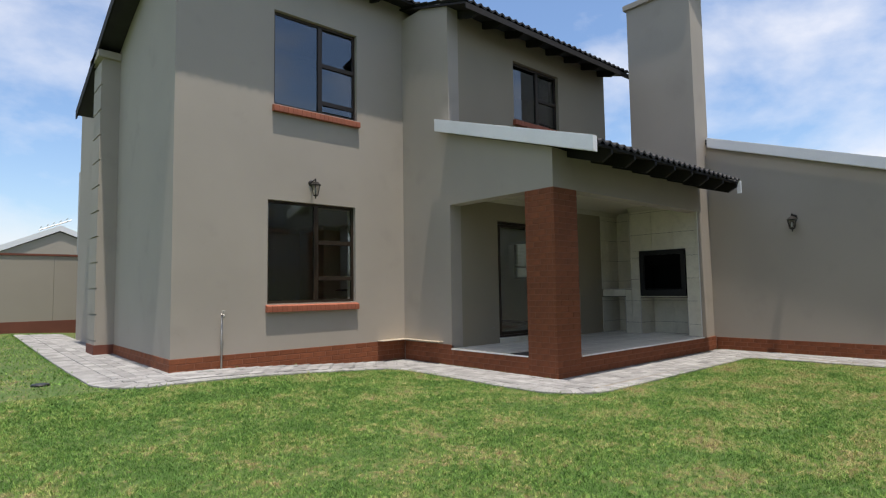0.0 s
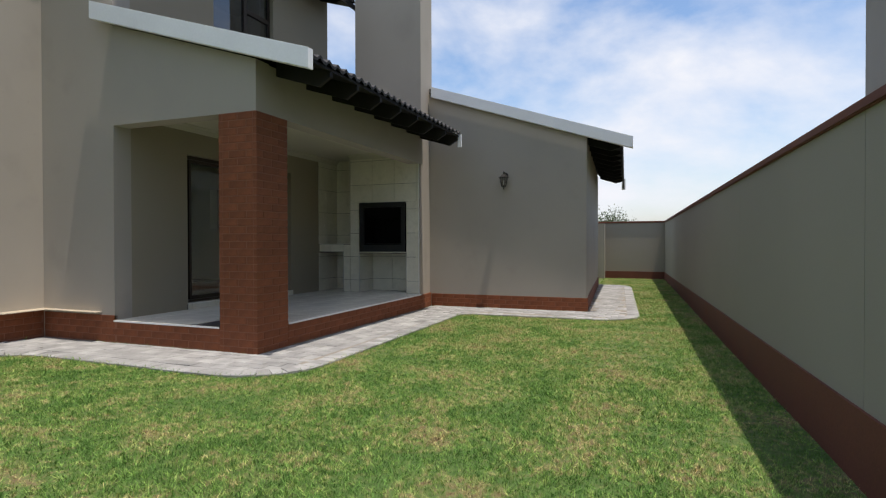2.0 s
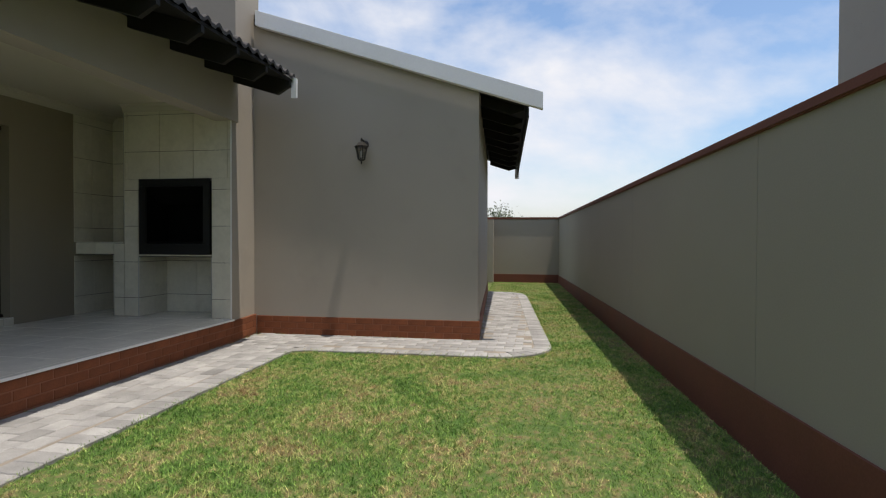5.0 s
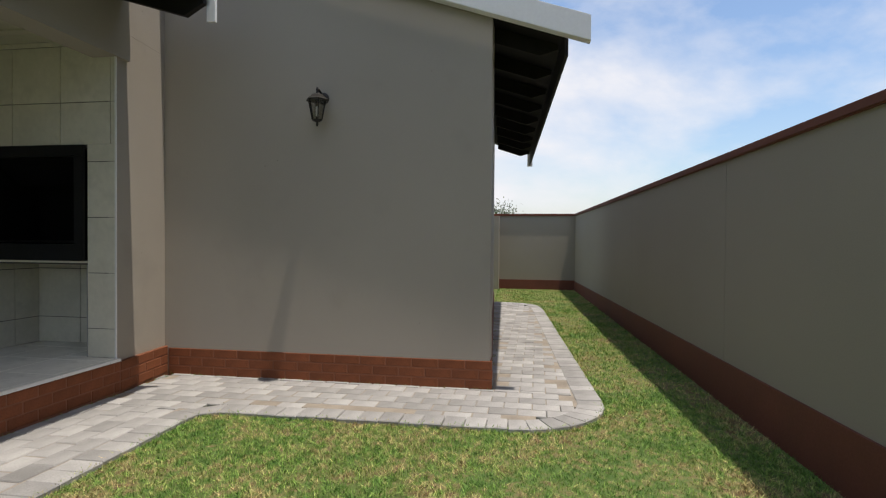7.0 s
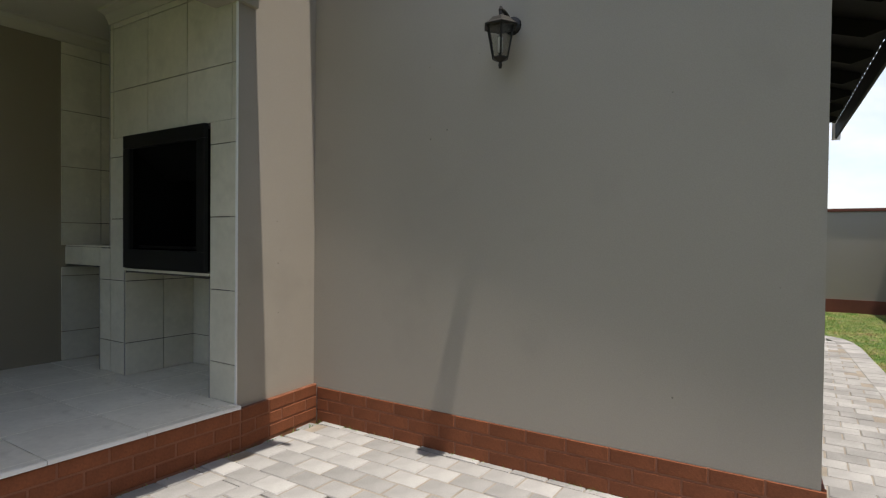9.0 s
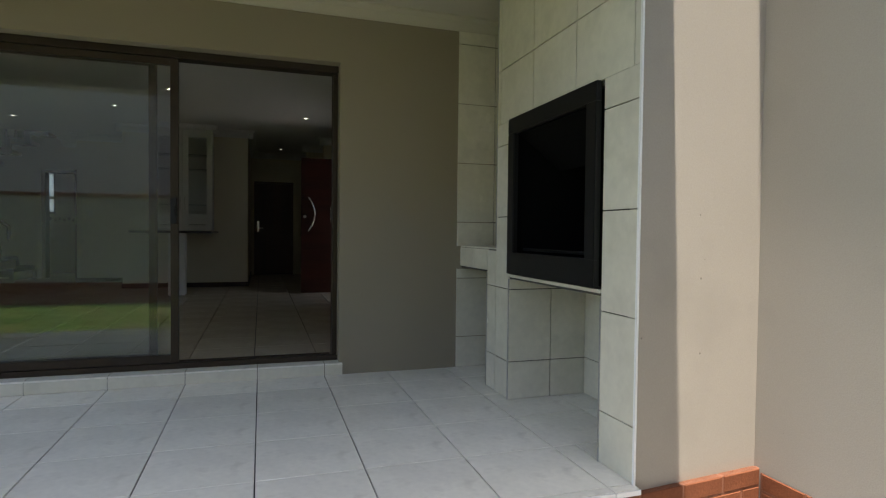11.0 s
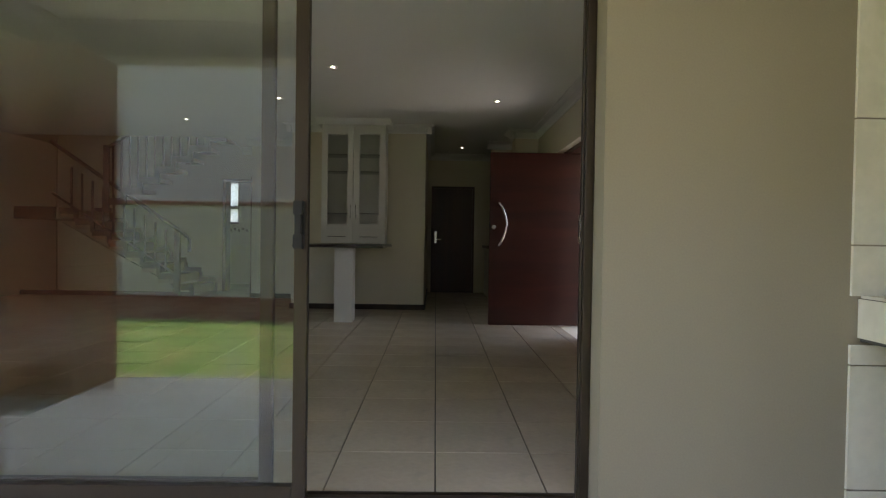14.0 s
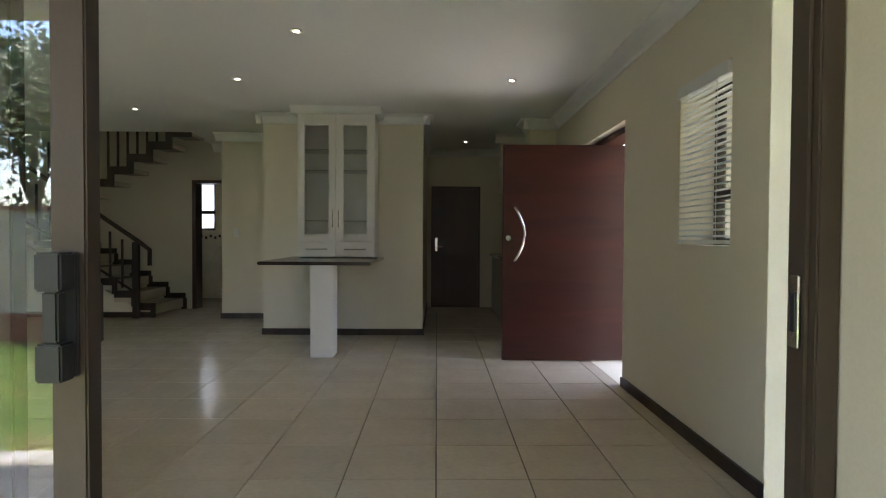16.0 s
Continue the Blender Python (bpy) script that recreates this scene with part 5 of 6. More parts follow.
cornice_run(bm, "x", 9.97, 10.62, 14.0, -1, CEIL_Z, 0.115)
cornice_run(bm, "x", 6.38, 10.62, 6.984, 1, CEIL_Z, 0.115)
cornice_run(bm, "x", 2.31, 6.38, 8.262, 1, CEIL_Z, 0.115)
structure(part("trim_cornice", bm, CORNICE), "white coved ceiling cornice", "cornice")

# ---- downlights ----


def downlight():
    root = thing("downlight", "small recessed round ceiling downlight, switched on", "downlight", "ceiling downlights")
    bm = bmesh.new()
    turned(bm, [(0.018, 0.0), (0.042, 0.0), (0.044, -0.006), (0.019, -0.008), (0.018, 0.0)], (0, 0, 0), 20)
    part("rim", bm, CHROME, root)
    bm = bmesh.new()
    turned(bm, [(0.0, -0.003), (0.017, -0.003), (0.017, -0.006), (0.0, -0.006)], (0, 0, 0), 16)
    part("lamp", bm, BULB, root)
    return root


first = downlight()
spots = [(8.17, 10.0), (7.33, 11.23), (9.83, 11.2), (5.73, 12.5), (9.58, 14.56), (4.2, 11.0), (8.17, 8.2)]
first.location = (*spots[0], CEIL_Z)
for x, y in spots[1:]:
    copy_thing(first, pose(x, y, CEIL_Z))
socket = thing("light_switch", "white wall switch plate", "switch")
boxpart("plate", (6.3, 6.38, 14.008, 14.02, 1.55, 1.67), WHITE_WOOD, socket, bevel=0.003)

# ---- brickwork ----
BRICK_MESH = {}


def brick_at(parent, cx, cy, cz, along, length, depth=0.05, height=0.073):
    key = (along, round(length, 2), depth, height)
    if key not in BRICK_MESH:
        bm = bmesh.new()
        l, d = length / 2, depth / 2
        if along == "x":
            bx(bm, -l, l, -d, d, -height / 2, height / 2)
        else:
            bx(bm, -d, d, -l, l, -height / 2, height / 2)
        BRICK_MESH[key] = finish(bm, "brick", BRICK, 0.004, 1)
    ob = new("brick", BRICK_MESH[key])
    ob.location = (cx, cy, cz)
    ob.parent = parent


def brick_run(parent, along, a0, a1, face, sign, top, courses, pitch=0.083, length=0.222):
    """Courses of stretchers on the face of a wall; sign points outwards."""
    d = 0.05
    c = face + sign * (0.008 - d / 2)
    step = length + 0.01
    for k in range(courses):
        z = top - pitch * (k + 0.5)
        a = a0 - (step / 2 if k % 2 else 0)
        while a < a1 - 0.01:
            lo, hi = max(a, a0), min(a + length, a1)
            if hi - lo > 0.03:
                m = (lo + hi) / 2
                if along == "x":
                    brick_at(parent, m, c, z, "x", hi - lo, d)
                else:
                    brick_at(parent, c, m, z, "y", hi - lo, d)
            a += step


def mortar_bed(parent, dims):
    boxpart("mortar", dims, MORTAR, parent)


pl_a = thing("brick_plinth_living", "red clay brick plinth under the living room wall", "brick plinth", kind="structure")
mortar_bed(pl_a, (XW - 0.004, XB, YA - 0.004, YA + 0.02, -0.05, 0.375))
mortar_bed(pl_a, (XW - 0.004, XW + 0.02, YA + 0.021, 11.4, -0.05, 0.375))
brick_run(pl_a, "x", XW - 0.014, XB - 0.016, YA, -1, 0.38, 4)
brick_run(pl_a, "y", YA + 0.04, 11.4, XW, -1, 0.38, 3)
pl_b = thing("brick_plinth_return", "red clay brick plinth beside the patio", "brick plinth", kind="structure")
mortar_bed(pl_b, (XB - 0.004, XB + 0.02, YB, YA - 0.02, -0.05, 0.355))
brick_run(pl_b, "y", YB + 0.0, YA - 0.02, XB, -1, 0.36, 4)
pl_c = thing("brick_plinth_patio", "red clay brick edge of the raised patio", "brick plinth", kind="structure")
mortar_bed(pl_c, (XB - 0.004, XB + 0.009, 5.04, YB - 0.002, -0.05, 0.276))
mortar_bed(pl_c, (6.67, 10.68, YP - 0.004, YP + 0.011, -0.05, 0.276))
brick_run(pl_c, "y", 5.045, YB - 0.004, XB, -1, 0.278, 3)
brick_run(pl_c, "x", 6.67, 10.67, YP, -1, 0.278, 3)
pl_e = thing("brick_plinth_pier", "red clay brick plinth under the fireplace pier", "brick plinth", kind="structure")
pl_e.matrix_basis = pose(10.682, YP, 0, 0, 0, math.degrees(math.atan(0.10)))
mortar_bed(pl_e, (0.0, 0.70, -0.004, 0.022, -0.05, 0.272))
brick_run(pl_e, "x", 0.0, 0.69, 0.0, -1, 0.277, 3)
pl_d = thing("brick_plinth_annex", "red clay brick plinth of the annex", "brick plinth", kind="structure")
mortar_bed(pl_d, (XE - 0.004, XE + 0.02, 1.575, 4.575, -0.05, 0.255))
brick_run(pl_d, "y", 1.57, 4.565, XE, -1, 0.26, 3)
bm = bmesh.new()
bx(bm, XE + 0.0, 18.0, 1.572, 1.60, -0.05, 0.25)
skew(bm)
part("painted_plinth", bm, RED_PAINT, pl_d, "red oxide painted plinth")
bm = bmesh.new()
bx(bm, 1.728, 2.05, 11.385, 12.065, -0.05, 0.38)
part("base_block", bm, RED_PAINT, pil, "red painted base")

# corner column of the patio
col = thing("brick_column", "square red face brick corner column of the patio", "column")
CX0, CX1, CY0, CY1 = 6.12, 6.66, 4.52, 5.03
boxpart("core", (CX0 - 0.005, CX1 + 0.005, CY0 - 0.005, CY1 + 0.005, -0.05, 2.72), MORTAR, col)
pitch = 2.72 / 32
for k in range(32):
    z = pitch * (k + 0.5)
    h = pitch - 0.011
    if k % 2:
        xs = [(CX0 - 0.01, CX0 + 0.255), (CX0 + 0.265, CX1 + 0.01)]
        ys = [(CY0 + 0.045, CY0 + 0.25), (CY0 + 0.26, CY1 - 0.045)]
    else:
        xs = [(CX0 - 0.01, CX0 + 0.10), (CX0 + 0.11, CX0 + 0.37), (CX0 + 0.38, CX1 + 0.01)]
        ys = [(CY0 + 0.045, CY0 + 0.13), (CY0 + 0.14, CY0 + 0.37), (CY0 + 0.38, CY1 - 0.045)]
    for a, b in xs:
        brick_at(col, (a + b) / 2, CY0 + 0.015, z, "x", b - a, 0.05, h)
        brick_at(col, (a + b) / 2, CY1 - 0.015, z, "x", b - a, 0.05, h)
    for a, b in ys:
        brick_at(col, CX0 + 0.015, (a + b) / 2, z, "y", b - a, 0.05, h)
        brick_at(col, CX1 - 0.015, (a + b) / 2, z, "y", b - a, 0.05, h)

# ---- floor tiles ----
TILE_MESH = {}


def tile_at(parent, x0, x1, y0, y1, top, material, thick=0.012):
    g = 0.0028
    w, d = round(x1 - x0 - 2 * g, 3), round(y1 - y0 - 2 * g, 3)
    if w < 0.012 or d < 0.012:
        return
    key = (w, d, material.name)
    if key not in TILE_MESH:
        bm = bmesh.new()
        bx(bm, -w / 2, w / 2, -d / 2, d / 2, -thick, 0)
        TILE_MESH[key] = finish(bm, "tile", material, 0.0012, 1)
    ob = new("tile", TILE_MESH[key])
    ob.location = ((x0 + x1) / 2, (y0 + y1) / 2, top + random.uniform(-0.0006, 0.0006))
    ob.parent = parent


def grid_lines(a0, a1, at, size=0.45):
    k0 = math.ceil((a0 - at) / size - 1e-6)
    vals = [a0]
    v = at + size * k0
    while v < a1 - 1e-6:
        if v > a0 + 1e-6:
            vals.append(v)
        v += size
    return vals + [a1]


TX, TY, TS = 9.18, 5.472, 0.4565
for a, b in zip(grid_lines(XB - 0.012, XE, TX, TS), grid_lines(XB - 0.012, XE, TX, TS)[1:]):
    for c, d in zip(grid_lines(YP - 0.012, YB, TY, TS), grid_lines(YP - 0.012, YB, TY, TS)[1:]):
        if a < 6.67 - 0.02 and c < 5.04 - 0.02 and b <= 6.67:
            continue
        if a < 6.67 and c < 5.04:
            a_ = 6.672
        else:
            a_ = a
        if a > XE - 0.2 and d < 6.0:
            continue
        b_ = b
        if c < 4.6 and b > 10.67:
            b_ = 10.67
            if a > 10.66:
                continue
        tile_at(slab, a_, b_, c, d, PATIO_Z, TILE)
tile_at(slab, 10.672, 11.19, 4.815, 5.015, PATIO_Z, TILE)
for a, b in zip(grid_lines(6.672, 10.67, TX, TS), grid_lines(6.672, 10.67, TX, TS)[1:]):
    bm = bmesh.new()
    bx(bm, a + 0.002, b - 0.002, YP - 0.02, YP - 0.0125, PATIO_Z - 0.022, PATIO_Z - 0.002)
    part("edge_tile", bm, CORNICE, slab)
for a, b in zip(grid_lines(5.04, YB, TY, TS), grid_lines(5.04, YB, TY, TS)[1:]):
    bm = bmesh.new()
    bx(bm, XB - 0.02, XB - 0.0125, a + 0.002, b - 0.002, PATIO_Z - 0.022, PATIO_Z - 0.002)
    part("edge_tile", bm, CORNICE, slab)
gl = grid_lines(7.28, 9.765, TX, TS)
for a, b in zip(gl, gl[1:]):
    tile_at(step, a, b, 6.676, 6.795, 0.386, TILE)
    bm = bmesh.new()
    bx(bm, a + 0.002, b - 0.002, 6.678, 6.689, PATIO_Z + 0.002, 0.373)
    part("riser_tile", bm, WALL_TILE, step)
IX, IY = 9.158, 9.168
gx, gy = grid_lines(5.5, 10.62, IX), grid_lines(6.92, 13.2, IY)
rest = bmesh.new()
for a, b in zip(gx, gx[1:]):
    for c, d in zip(gy, gy[1:]):
        if b <= 6.38 and d <= 8.26:
            continue
        tile_at(floor_in, a, b, c, d, FLOOR_Z, ROOM_TILE)
for x0, x1, y0, y1 in ((2.31, 5.5, 8.26, 13.2), (2.31, 7.11, 13.2, 15.05), (4.3, 6.4, 15.05, 16.6), (8.99, 10.62, 13.2, 15.41)):
    lx, ly = grid_lines(x0, x1, IX), grid_lines(y0, y1, IY)
    for a, b in zip(lx, lx[1:]):
        for c, d in zip(ly, ly[1:]):
            if b - a > 0.012 and d - c > 0.012:
                bx(rest, a + 0.0022, b - 0.0022, c + 0.0022, d - 0.0022, FLOOR_Z - 0.011, FLOOR_Z)
tagged(part("floor_tiling", rest, TILE_JOINED, floor_in), kind="stuff")

# ---- paving round the house ----


def arc_points(cx, cy, r, a0, a1, n=8):
    return [(cx + r * math.cos(radians(a0 + (a1 - a0) * i / n)), cy + r * math.sin(radians(a0 + (a1 - a0) * i / n))) for i in range(n + 1)]


def annex_line(x):
    return 1.59 + ANNEX_SKEW * (x - XE)


PAVE_W = 0.93
EDGE = ([(1.05, 17.5), (1.05, 8.0)] + arc_points(1.75, 7.75, 0.7, 180, 270) + [(4.7, 7.03)] + arc_points(4.75, 6.6, 0.42, 90, 0)
        + [(5.17, 6.1), (5.17, 4.35)] + arc_points(5.97, 4.35, 0.8, 180, 270) + [(10.2, 3.6), (10.36, 3.58), (10.38, 3.42)]
        + [(10.40, 1.4)] + arc_points(11.1, 1.38, 0.7, 180, 270) + [(17.3, annex_line(17.3) - 0.92)] + arc_points(17.5, 1.85, 0.7, 285, 360) + [(18.2, 2.6)])
HOUSE = [(18.0, 2.6), (18.0, annex_line(18.0)), (XE, 1.59), (XE, 4.60), (XE, YP), (XB, YP), (XB, YA), (XW, YA), (XW, 17.5)]
POLY = np.array(EDGE + HOUSE)


def inside(px, py, poly):
    px, py = np.asarray(px, float), np.asarray(py, float)
    res = np.zeros(px.shape, bool)
    n = len(poly)
    for i in range(n):
        (xa, ya), (xb, yb) = poly[i], poly[(i + 1) % n]
        cross = ((ya > py) != (yb > py)) & (px < (xb - xa) * (py - ya) / ((yb - ya) or 1e-9) + xa)
        res ^= cross
    return res


pavement = thing("pavement", "grey concrete paver path hugging the house", "paving", kind="structure")
PAVER_MESH = {}
near, far_quads = [], []


def paver_box(bm, quad, top, thick=0.05):
    b = 0.006
    c = sum((Vector(q) for q in quad), Vector((0, 0))) / 4
    lo = [bm.verts.new((q[0], q[1], top - thick)) for q in quad]
    mid_ = [bm.verts.new((q[0], q[1], top - b)) for q in quad]
    hi = []
    for q in quad:
        v = c - Vector(q)
        v = Vector(q) + v.normalized() * b * 1.3
        hi.append(bm.verts.new((v.x, v.y, top)))
    for i in range(4):
        j = (i + 1) % 4
        bm.faces.new((lo[i], lo[j], mid_[j], mid_[i]))
        bm.faces.new((mid_[i], mid_[j], hi[j], hi[i]))
    bm.faces.new(hi)


def put_paver(quad, sunk=0.0):
    cx, cy = sum(q[0] for q in quad) / 4, sum(q[1] for q in quad) / 4
    top = rise(cx, cy) + 0.017 + random.uniform(-0.003, 0.003) - sunk
    if 9.35 < cx < 12.6 and cy < 4.6:
        near.append((quad, top))
    else:
        far_quads.append((quad, top))


boxpart("bedding_sand", (5.9, 10.6, 3.7, YP - 0.02, -0.05, 0.012), PAVE_SAND, pavement)
boxpart("bedding_sand", (10.6, XE - 0.02, 1.2, YP - 0.02, -0.05, 0.0125), PAVE_SAND, pavement)
bm = bmesh.new()
bx(bm, 11.0, 17.4, 0.78, 1.56, -0.05, 0.0115)
skew(bm)
part("bedding_sand", bm, PAVE_SAND, pavement)
boxpart("bedding_sand", (5.25, 5.899, 4.2, 6.9, -0.05, 0.004), PAVE_SAND, pavement)

# soldier course along the outer edge
pts, acc = EDGE, 0.0
lens = [math.dist(a, b) for a, b in zip(pts, pts[1:])]
total = sum(lens)


def along_edge(s):
    for (a, b), l in zip(zip(pts, pts[1:]), lens):
        if s <= l or l == lens[-1] and b == pts[-1]:
            t = min(1, s / l)
            return Vector((a[0] + (b[0] - a[0]) * t, a[1] + (b[1] - a[1]) * t))
        s -= l
    return Vector(pts[-1])


def edge_normal(s):
    d = along_edge(min(total, s + 0.06)) - along_edge(max(0, s - 0.06))
    d.normalize()
    return Vector((-d.y, d.x))


s = 0.0
while s < total - 0.15:
    a, b = s + 0.002, s + 0.148
    pa, pb, na, nb_ = along_edge(a), along_edge(b), edge_normal(a), edge_normal(b)
    put_paver([tuple(pa), tuple(pb), tuple(pb + nb_ * 0.205), tuple(pa + na * 0.205)])
    s += 0.15
inner = []
s = 0.0
while s < total:
    inner.append(tuple(along_edge(s) + edge_normal(s) * 0.205))
    s += 0.12
INNER = np.array(inner + HOUSE)
L_, W_ = 0.212, 0.152


def rows_of_pavers(x0, x1, y0, y1, along):
    k = 0
    c0, c1, a0, a1 = (y0, y1, x0, x1) if along == "x" else (x0, x1, y0, y1)
    c = c0
    while c < c1:
        a = a0 - (L_ / 2 if k % 2 else 0)
        while a < a1:
            lo, hi = max(a, a0) + 0.002, min(a + L_, a1) - 0.002
            q0, q1 = c + 0.002, min(c + W_, c1) - 0.002
            if hi - lo > 0.03 and q1 - q0 > 0.03:
                quad = [(lo, q0), (hi, q0), (hi, q1), (lo, q1)] if along == "x" else [(q0, lo), (q1, lo), (q1, hi), (q0, hi)]
                ok = inside([q[0] * 0.94 + 0.06 * (quad[0][0] + quad[2][0]) / 2 for q in quad], [q[1] * 0.94 + 0.06 * (quad[0][1] + quad[2][1]) / 2 for q in quad], INNER)
                if ok.all():
                    put_paver(quad)
                elif inside([(lo + hi) / 2 if along == "x" else (q0 + q1) / 2], [(q0 + q1) / 2 if along == "x" else (lo + hi) / 2], INNER).all():
                    put_paver(quad, 0.005)
                elif ok.any():
                    m0, m1 = (quad[0][0] + quad[2][0]) / 2, (quad[0][1] + quad[2][1]) / 2
                    if along == "x":
                        halves = ([(lo, q0), (m0 - 0.002, q0), (m0 - 0.002, q1), (lo, q1)], [(m0 + 0.002, q0), (hi, q0), (hi, q1), (m0 + 0.002, q1)])
                    else:
                        halves = ([(q0, lo), (q1, lo), (q1, m1 - 0.002), (q0, m1 - 0.002)], [(q0, m1 + 0.002), (q1, m1 + 0.002), (q1, hi), (q0, hi)])
                    for hq in halves:
                        if inside([sum(q[0] for q in hq) / 4], [sum(q[1] for q in hq) / 4], INNER).all():
                            put_paver(hq, 0.005)
            a += L_
        c += W_
        k += 1


rows_of_pavers(1.2, 6.12, 7.0, 8.0, "x")
rows_of_pavers(1.2, 2.05, 8.0, 17.4, "y")
rows_of_pavers(5.1, 6.12, 3.5, 7.0, "y")
rows_of_pavers(6.12, 10.40, 3.5, 4.52, "x")
rows_of_pavers(10.40, 11.37, 0.7, 4.60, "y")
rows_of_pavers(11.37, 18.0, 0.7, 2.1, "y")
near.sort(key=lambda q: (q[0][0][0] - 10.6) ** 2 + (q[0][0][1] - 2.2) ** 2)
far_quads += near[290:]
for quad, top in near[:290]:
    cx, cy = sum(q[0] for q in quad) / 4, sum(q[1] for q in quad) / 4
    local = [(round(q[0] - cx, 3), round(q[1] - cy, 3)) for q in quad]
    key = tuple(local)
    if key not in PAVER_MESH:
        bm = bmesh.new()
        paver_box(bm, local, 0.0)
        PAVER_MESH[key] = finish(bm, "paver", PAVER)
    ob = new("paver", PAVER_MESH[key])
    ob.location = (cx, cy, top)
    ob.parent = pavement
verts, faces = [], []
for quad, top in far_quads:
    o = len(verts)
    c = (sum(q[0] for q in quad) / 4, sum(q[1] for q in quad) / 4)
    verts += [(q[0], q[1], top - 0.05) for q in quad] + [(q[0], q[1], top - 0.006) for q in quad]
    verts += [(q[0] + (c[0] - q[0]) * 0.07, q[1] + (c[1] - q[1]) * 0.07, top) for q in quad]
    for r in (0, 4):
        for i in range(4):
            j = (i + 1) % 4
            faces.append((o + r + i, o + r + j, o + r + 4 + j, o + r + 4 + i))
    faces.append((o + 8, o + 9, o + 10, o + 11))
me = bpy.data.meshes.new("far_pavers")
me.from_pydata(verts, [], faces)
me.materials.append(PAVER_JOINED)
ob = new("far_pavers", me)
ob.parent = pavement
tagged(ob, kind="stuff")

# ---- grass ----
rng = np.random.default_rng(7)


TABLE = rng.uniform(0, 1, (256, 256))


def value_noise(x, y, cell):
    """Smooth random values between 0 and 1, one for each cell of the plan."""
    u, v = x / cell, y / cell
    i, j = np.floor(u).astype(int), np.floor(v).astype(int)
    f, g = u - i, v - j
    f, g = f * f * (3 - 2 * f), g * g * (3 - 2 * g)
    a, b = TABLE[i % 256, j % 256], TABLE[(i + 1) % 256, j % 256]
    c, d = TABLE[i % 256, (j + 1) % 256], TABLE[(i + 1) % 256, (j + 1) % 256]
    return (a * (1 - f) + b * f) * (1 - g) + (c * (1 - f) + d * f) * g


def grass(name, n, x0, x1, y0, y1, width, height, rim=0):
    px, py = rng.uniform(x0, x1, n), rng.uniform(y0, y1, n)
    if rim:
        # thicker tufts leaning over the edge of the paving
        edge = [along_edge(s) - edge_normal(s) * abs(d) for s, d in zip(rng.uniform(0, total, rim), rng.normal(0.012, 0.022, rim))]
        px = np.append(px, [p.x for p in edge])
        py = np.append(py, [p.y for p in edge])
        n += rim
    outer = np.array(EDGE + HOUSE)
    ok = ~inside(px + rng.normal(0, 0.02, n), py + rng.normal(0, 0.02, n), outer) & ~inside(px, py, np.array([(XW, 30), (XW, YA), (XB, YA), (XB, YP), (XE, YP), (XE, 1.59), (18, annex_line(18)), (40, 3), (40, 30)]))
    ok &= py > -0.50 + 0.05 * (px - 7) + 0.03
    px, py = px[ok], py[ok]
    # tufts: taller and denser in clumps, thin between them
    tuft = 0.6 * value_noise(px, py, 0.035) + 0.4 * value_noise(px, py, 0.13)
    keep = rng.uniform(0, 1, len(px)) < np.clip((tuft - 0.1) * 3.0, 0.45, 1)
    px, py, tuft = px[keep], py[keep], tuft[keep]
    n = len(px)
    ang, lean = rng.uniform(0, 2 * np.pi, n), rng.normal(0, 1.15, n)
    h = height * rng.uniform(0.6, 1.2, n) * (0.55 + 0.9 * tuft)
    w = width * rng.uniform(0.7, 1.3, n)
    base = np.array([rise(a, b) for a, b in zip(px, py)]) - 0.012
    base += np.where(inside(px, py, outer), 0.022, 0.0)
    dx, dy = np.cos(ang), np.sin(ang)
    bend = rng.uniform(0, 2 * np.pi, n)
    co = np.empty((n, 3, 3))
    co[:, 0] = np.stack([px - dx * w / 2, py - dy * w / 2, base], 1)
    co[:, 1] = np.stack([px + dx * w / 2, py + dy * w / 2, base], 1)
    co[:, 2] = np.stack([px + np.cos(bend) * h * np.abs(lean), py + np.sin(bend) * h * np.abs(lean), base + h], 1)
    me = bpy.data.meshes.new(name)
    me.vertices.add(3 * n)
    me.vertices.foreach_set("co", co.ravel())
    me.loops.add(3 * n)
    me.loops.foreach_set("vertex_index", np.arange(3 * n, dtype=np.int32))
    me.polygons.add(n)
    me.polygons.foreach_set("loop_start", np.arange(0, 3 * n, 3, dtype=np.int32))
    me.update(calc_edges=True)
    me.materials.append(BLADE)
    ob = new(name, me)
    return tagged(ob, "short mown green grass with yellowed patches", "grass", kind="stuff")


grass("lawn_grass", 1050000, -1.0, 11.4, -0.9, 7.2, 0.0052, 0.024, rim=16000)
grass("lawn_grass_side", 110000, 11.4, 21.6, -0.4, 2.2, 0.007, 0.026)
grass("lawn_grass_far", 70000, -5.0, 6.0, 5.5, 18.0, 0.012, 0.034)

# ---- trees beyond the walls ----


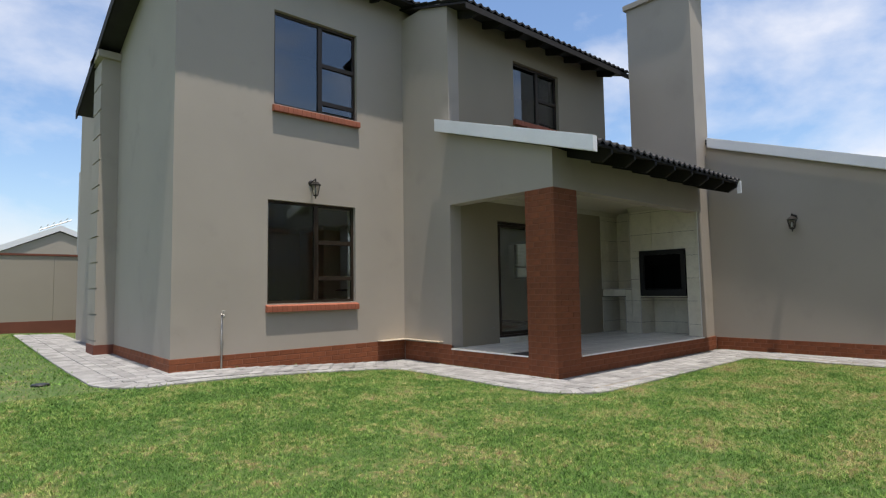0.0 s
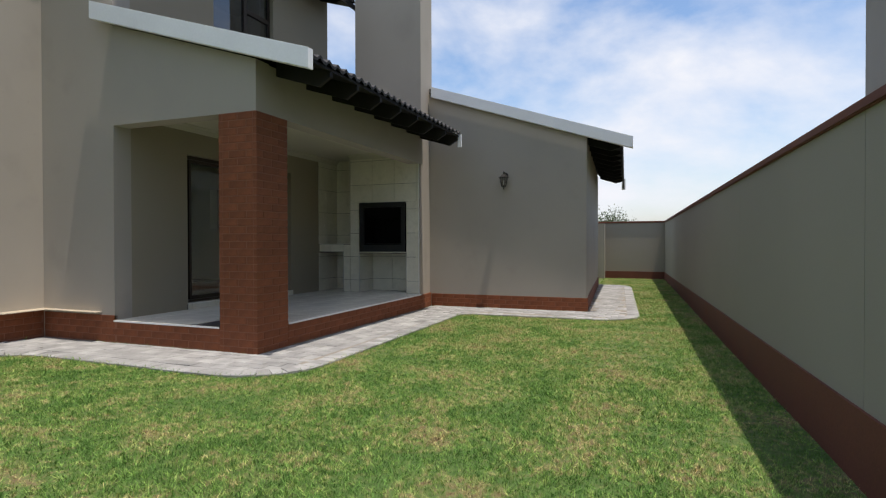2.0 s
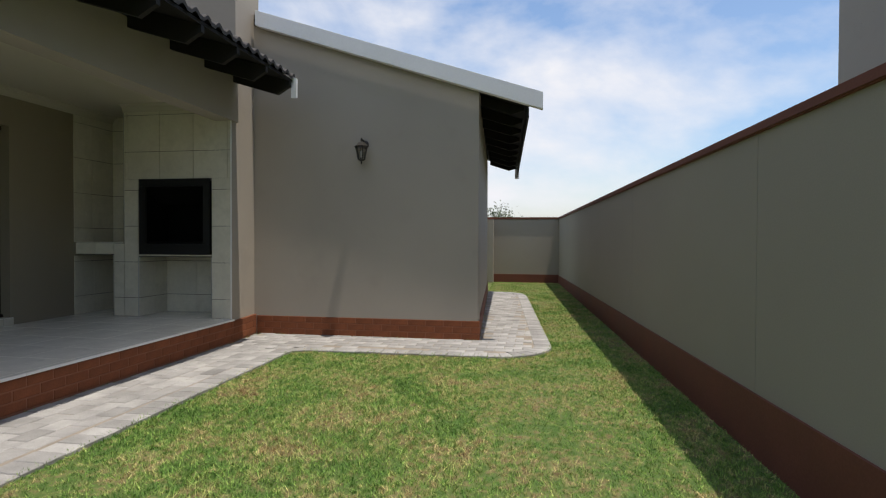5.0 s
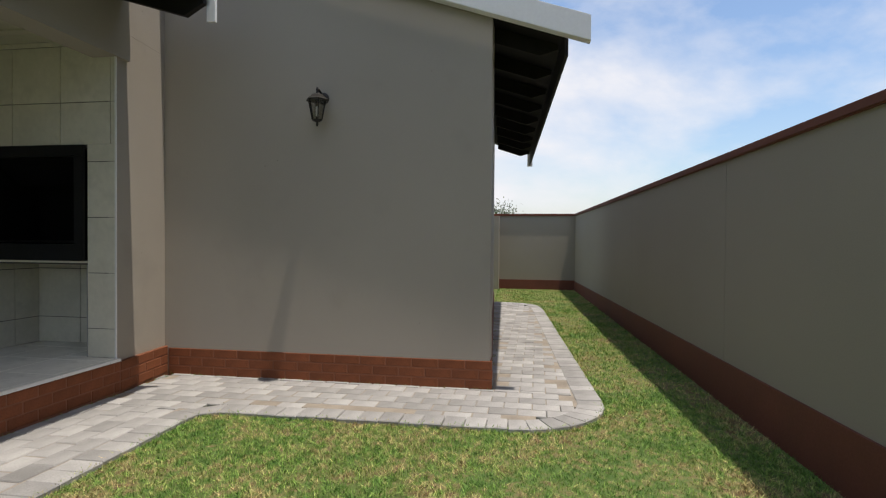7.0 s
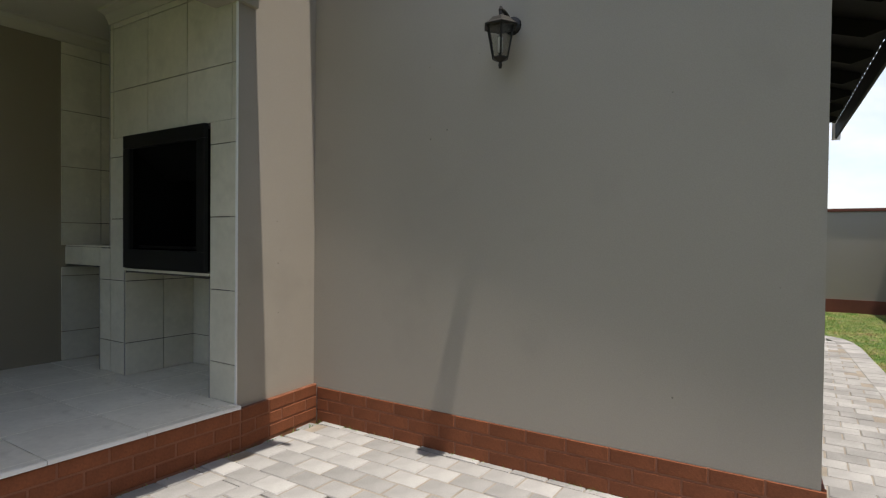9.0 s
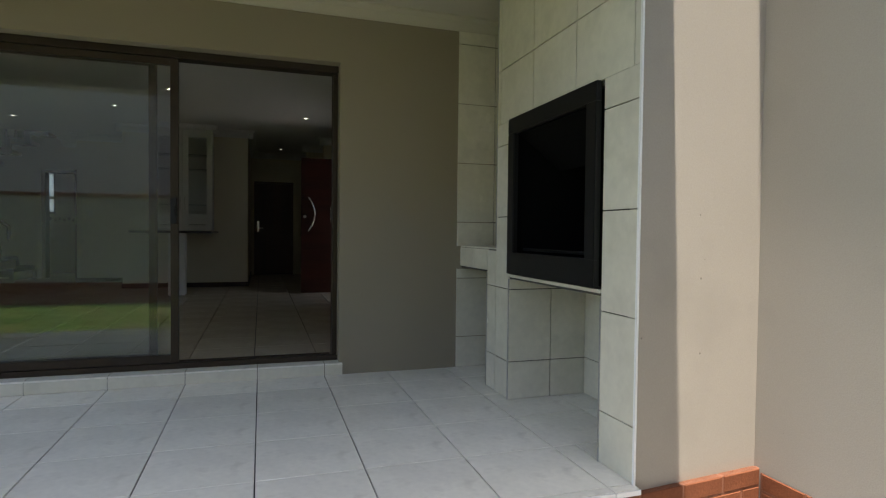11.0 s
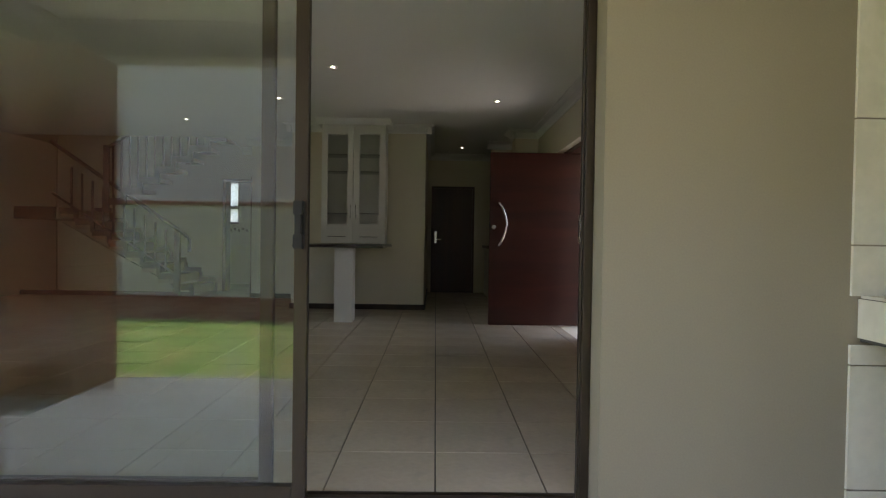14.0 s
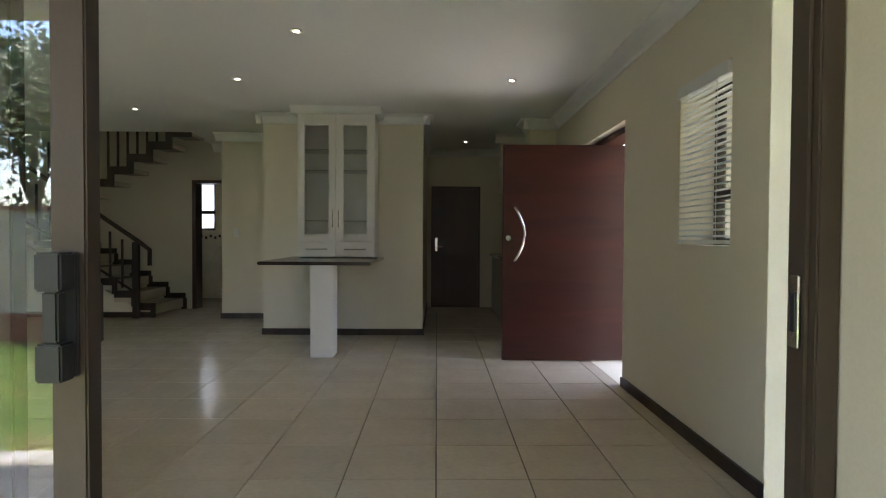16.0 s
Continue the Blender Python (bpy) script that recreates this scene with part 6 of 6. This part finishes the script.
def tree(x, y, height, spread, leaves, seed, label):
    r = random.Random(seed)
    root = thing("tree", label, "tree")
    bm = bmesh.new()
    tips = []

    def limb(p, d, length, rad, depth):
        q = p + d * length
        mid_ = p + d * length * 0.5 + Vector((r.uniform(-1, 1), r.uniform(-1, 1), 0)) * length * 0.06
        n = 6
        rings = []
        for c, rr in ((p, rad), (mid_, rad * 0.8), (q, rad * 0.6)):
            u = d.orthogonal().normalized()
            v = d.cross(u)
            rings.append([bm.verts.new(c + rr * (math.cos(2 * math.pi * k / n) * u + math.sin(2 * math.pi * k / n) * v)) for k in range(n)])
        for a, b in zip(rings, rings[1:]):
            for k in range(n):
                bm.faces.new((a[k], a[(k + 1) % n], b[(k + 1) % n], b[k]))
        if depth == 0:
            tips.append(q)
            return
        for _ in range(3 if depth > 1 else 4):
            nd = (d + Vector((r.uniform(-1, 1), r.uniform(-1, 1), r.uniform(-0.25, 0.6))) * 0.8).normalized()
            limb(q, nd, length * r.uniform(0.6, 0.85), rad * 0.55, depth - 1)
        tips.append(q)
    limb(Vector((x, y, -0.05)), Vector((0.03, 0.02, 1)).normalized(), height * 0.33, height * 0.03, 3)
    part("trunk", bm, BARK, root)
    n = leaves
    c = np.array([tuple(tips[r.randrange(len(tips))]) for _ in range(n)]) + np.random.default_rng(seed).normal(0, spread, (n, 3)) * np.array([1, 1, 0.7])
    g = np.random.default_rng(seed + 1)
    a, b = g.normal(size=(n, 3)), g.normal(size=(n, 3))
    a /= np.linalg.norm(a, axis=1)[:, None]
    b -= a * (a * b).sum(1)[:, None]
    b /= np.linalg.norm(b, axis=1)[:, None]
    s_ = g.uniform(0.06, 0.13, (n, 1)) * height / 6
    co = np.stack([c - a * s_, c + b * s_ * 0.5, c + a * s_, c - b * s_ * 0.5], 1)
    me = bpy.data.meshes.new("crown")
    me.from_pydata(co.reshape(-1, 3).tolist(), [], np.arange(4 * n).reshape(-1, 4).tolist())
    me.materials.append(LEAF)
    ob = new("crown", me)
    ob.parent = root


tree(-1.5, -7.5, 7.0, 0.55, 7000, 3, "leafy green garden tree behind the boundary wall")
tree(1.0, -6.0, 6.0, 0.5, 6000, 5, "leafy green garden tree behind the boundary wall")
tree(-5.5, -5.5, 7.5, 0.6, 7000, 9, "tall leafy green tree behind the boundary wall")
tree(34.0, 5.2, 3.4, 0.4, 2500, 12, "distant green tree past the end wall")
tree(36.0, 3.2, 3.2, 0.4, 2500, 14, "distant green tree past the end wall")
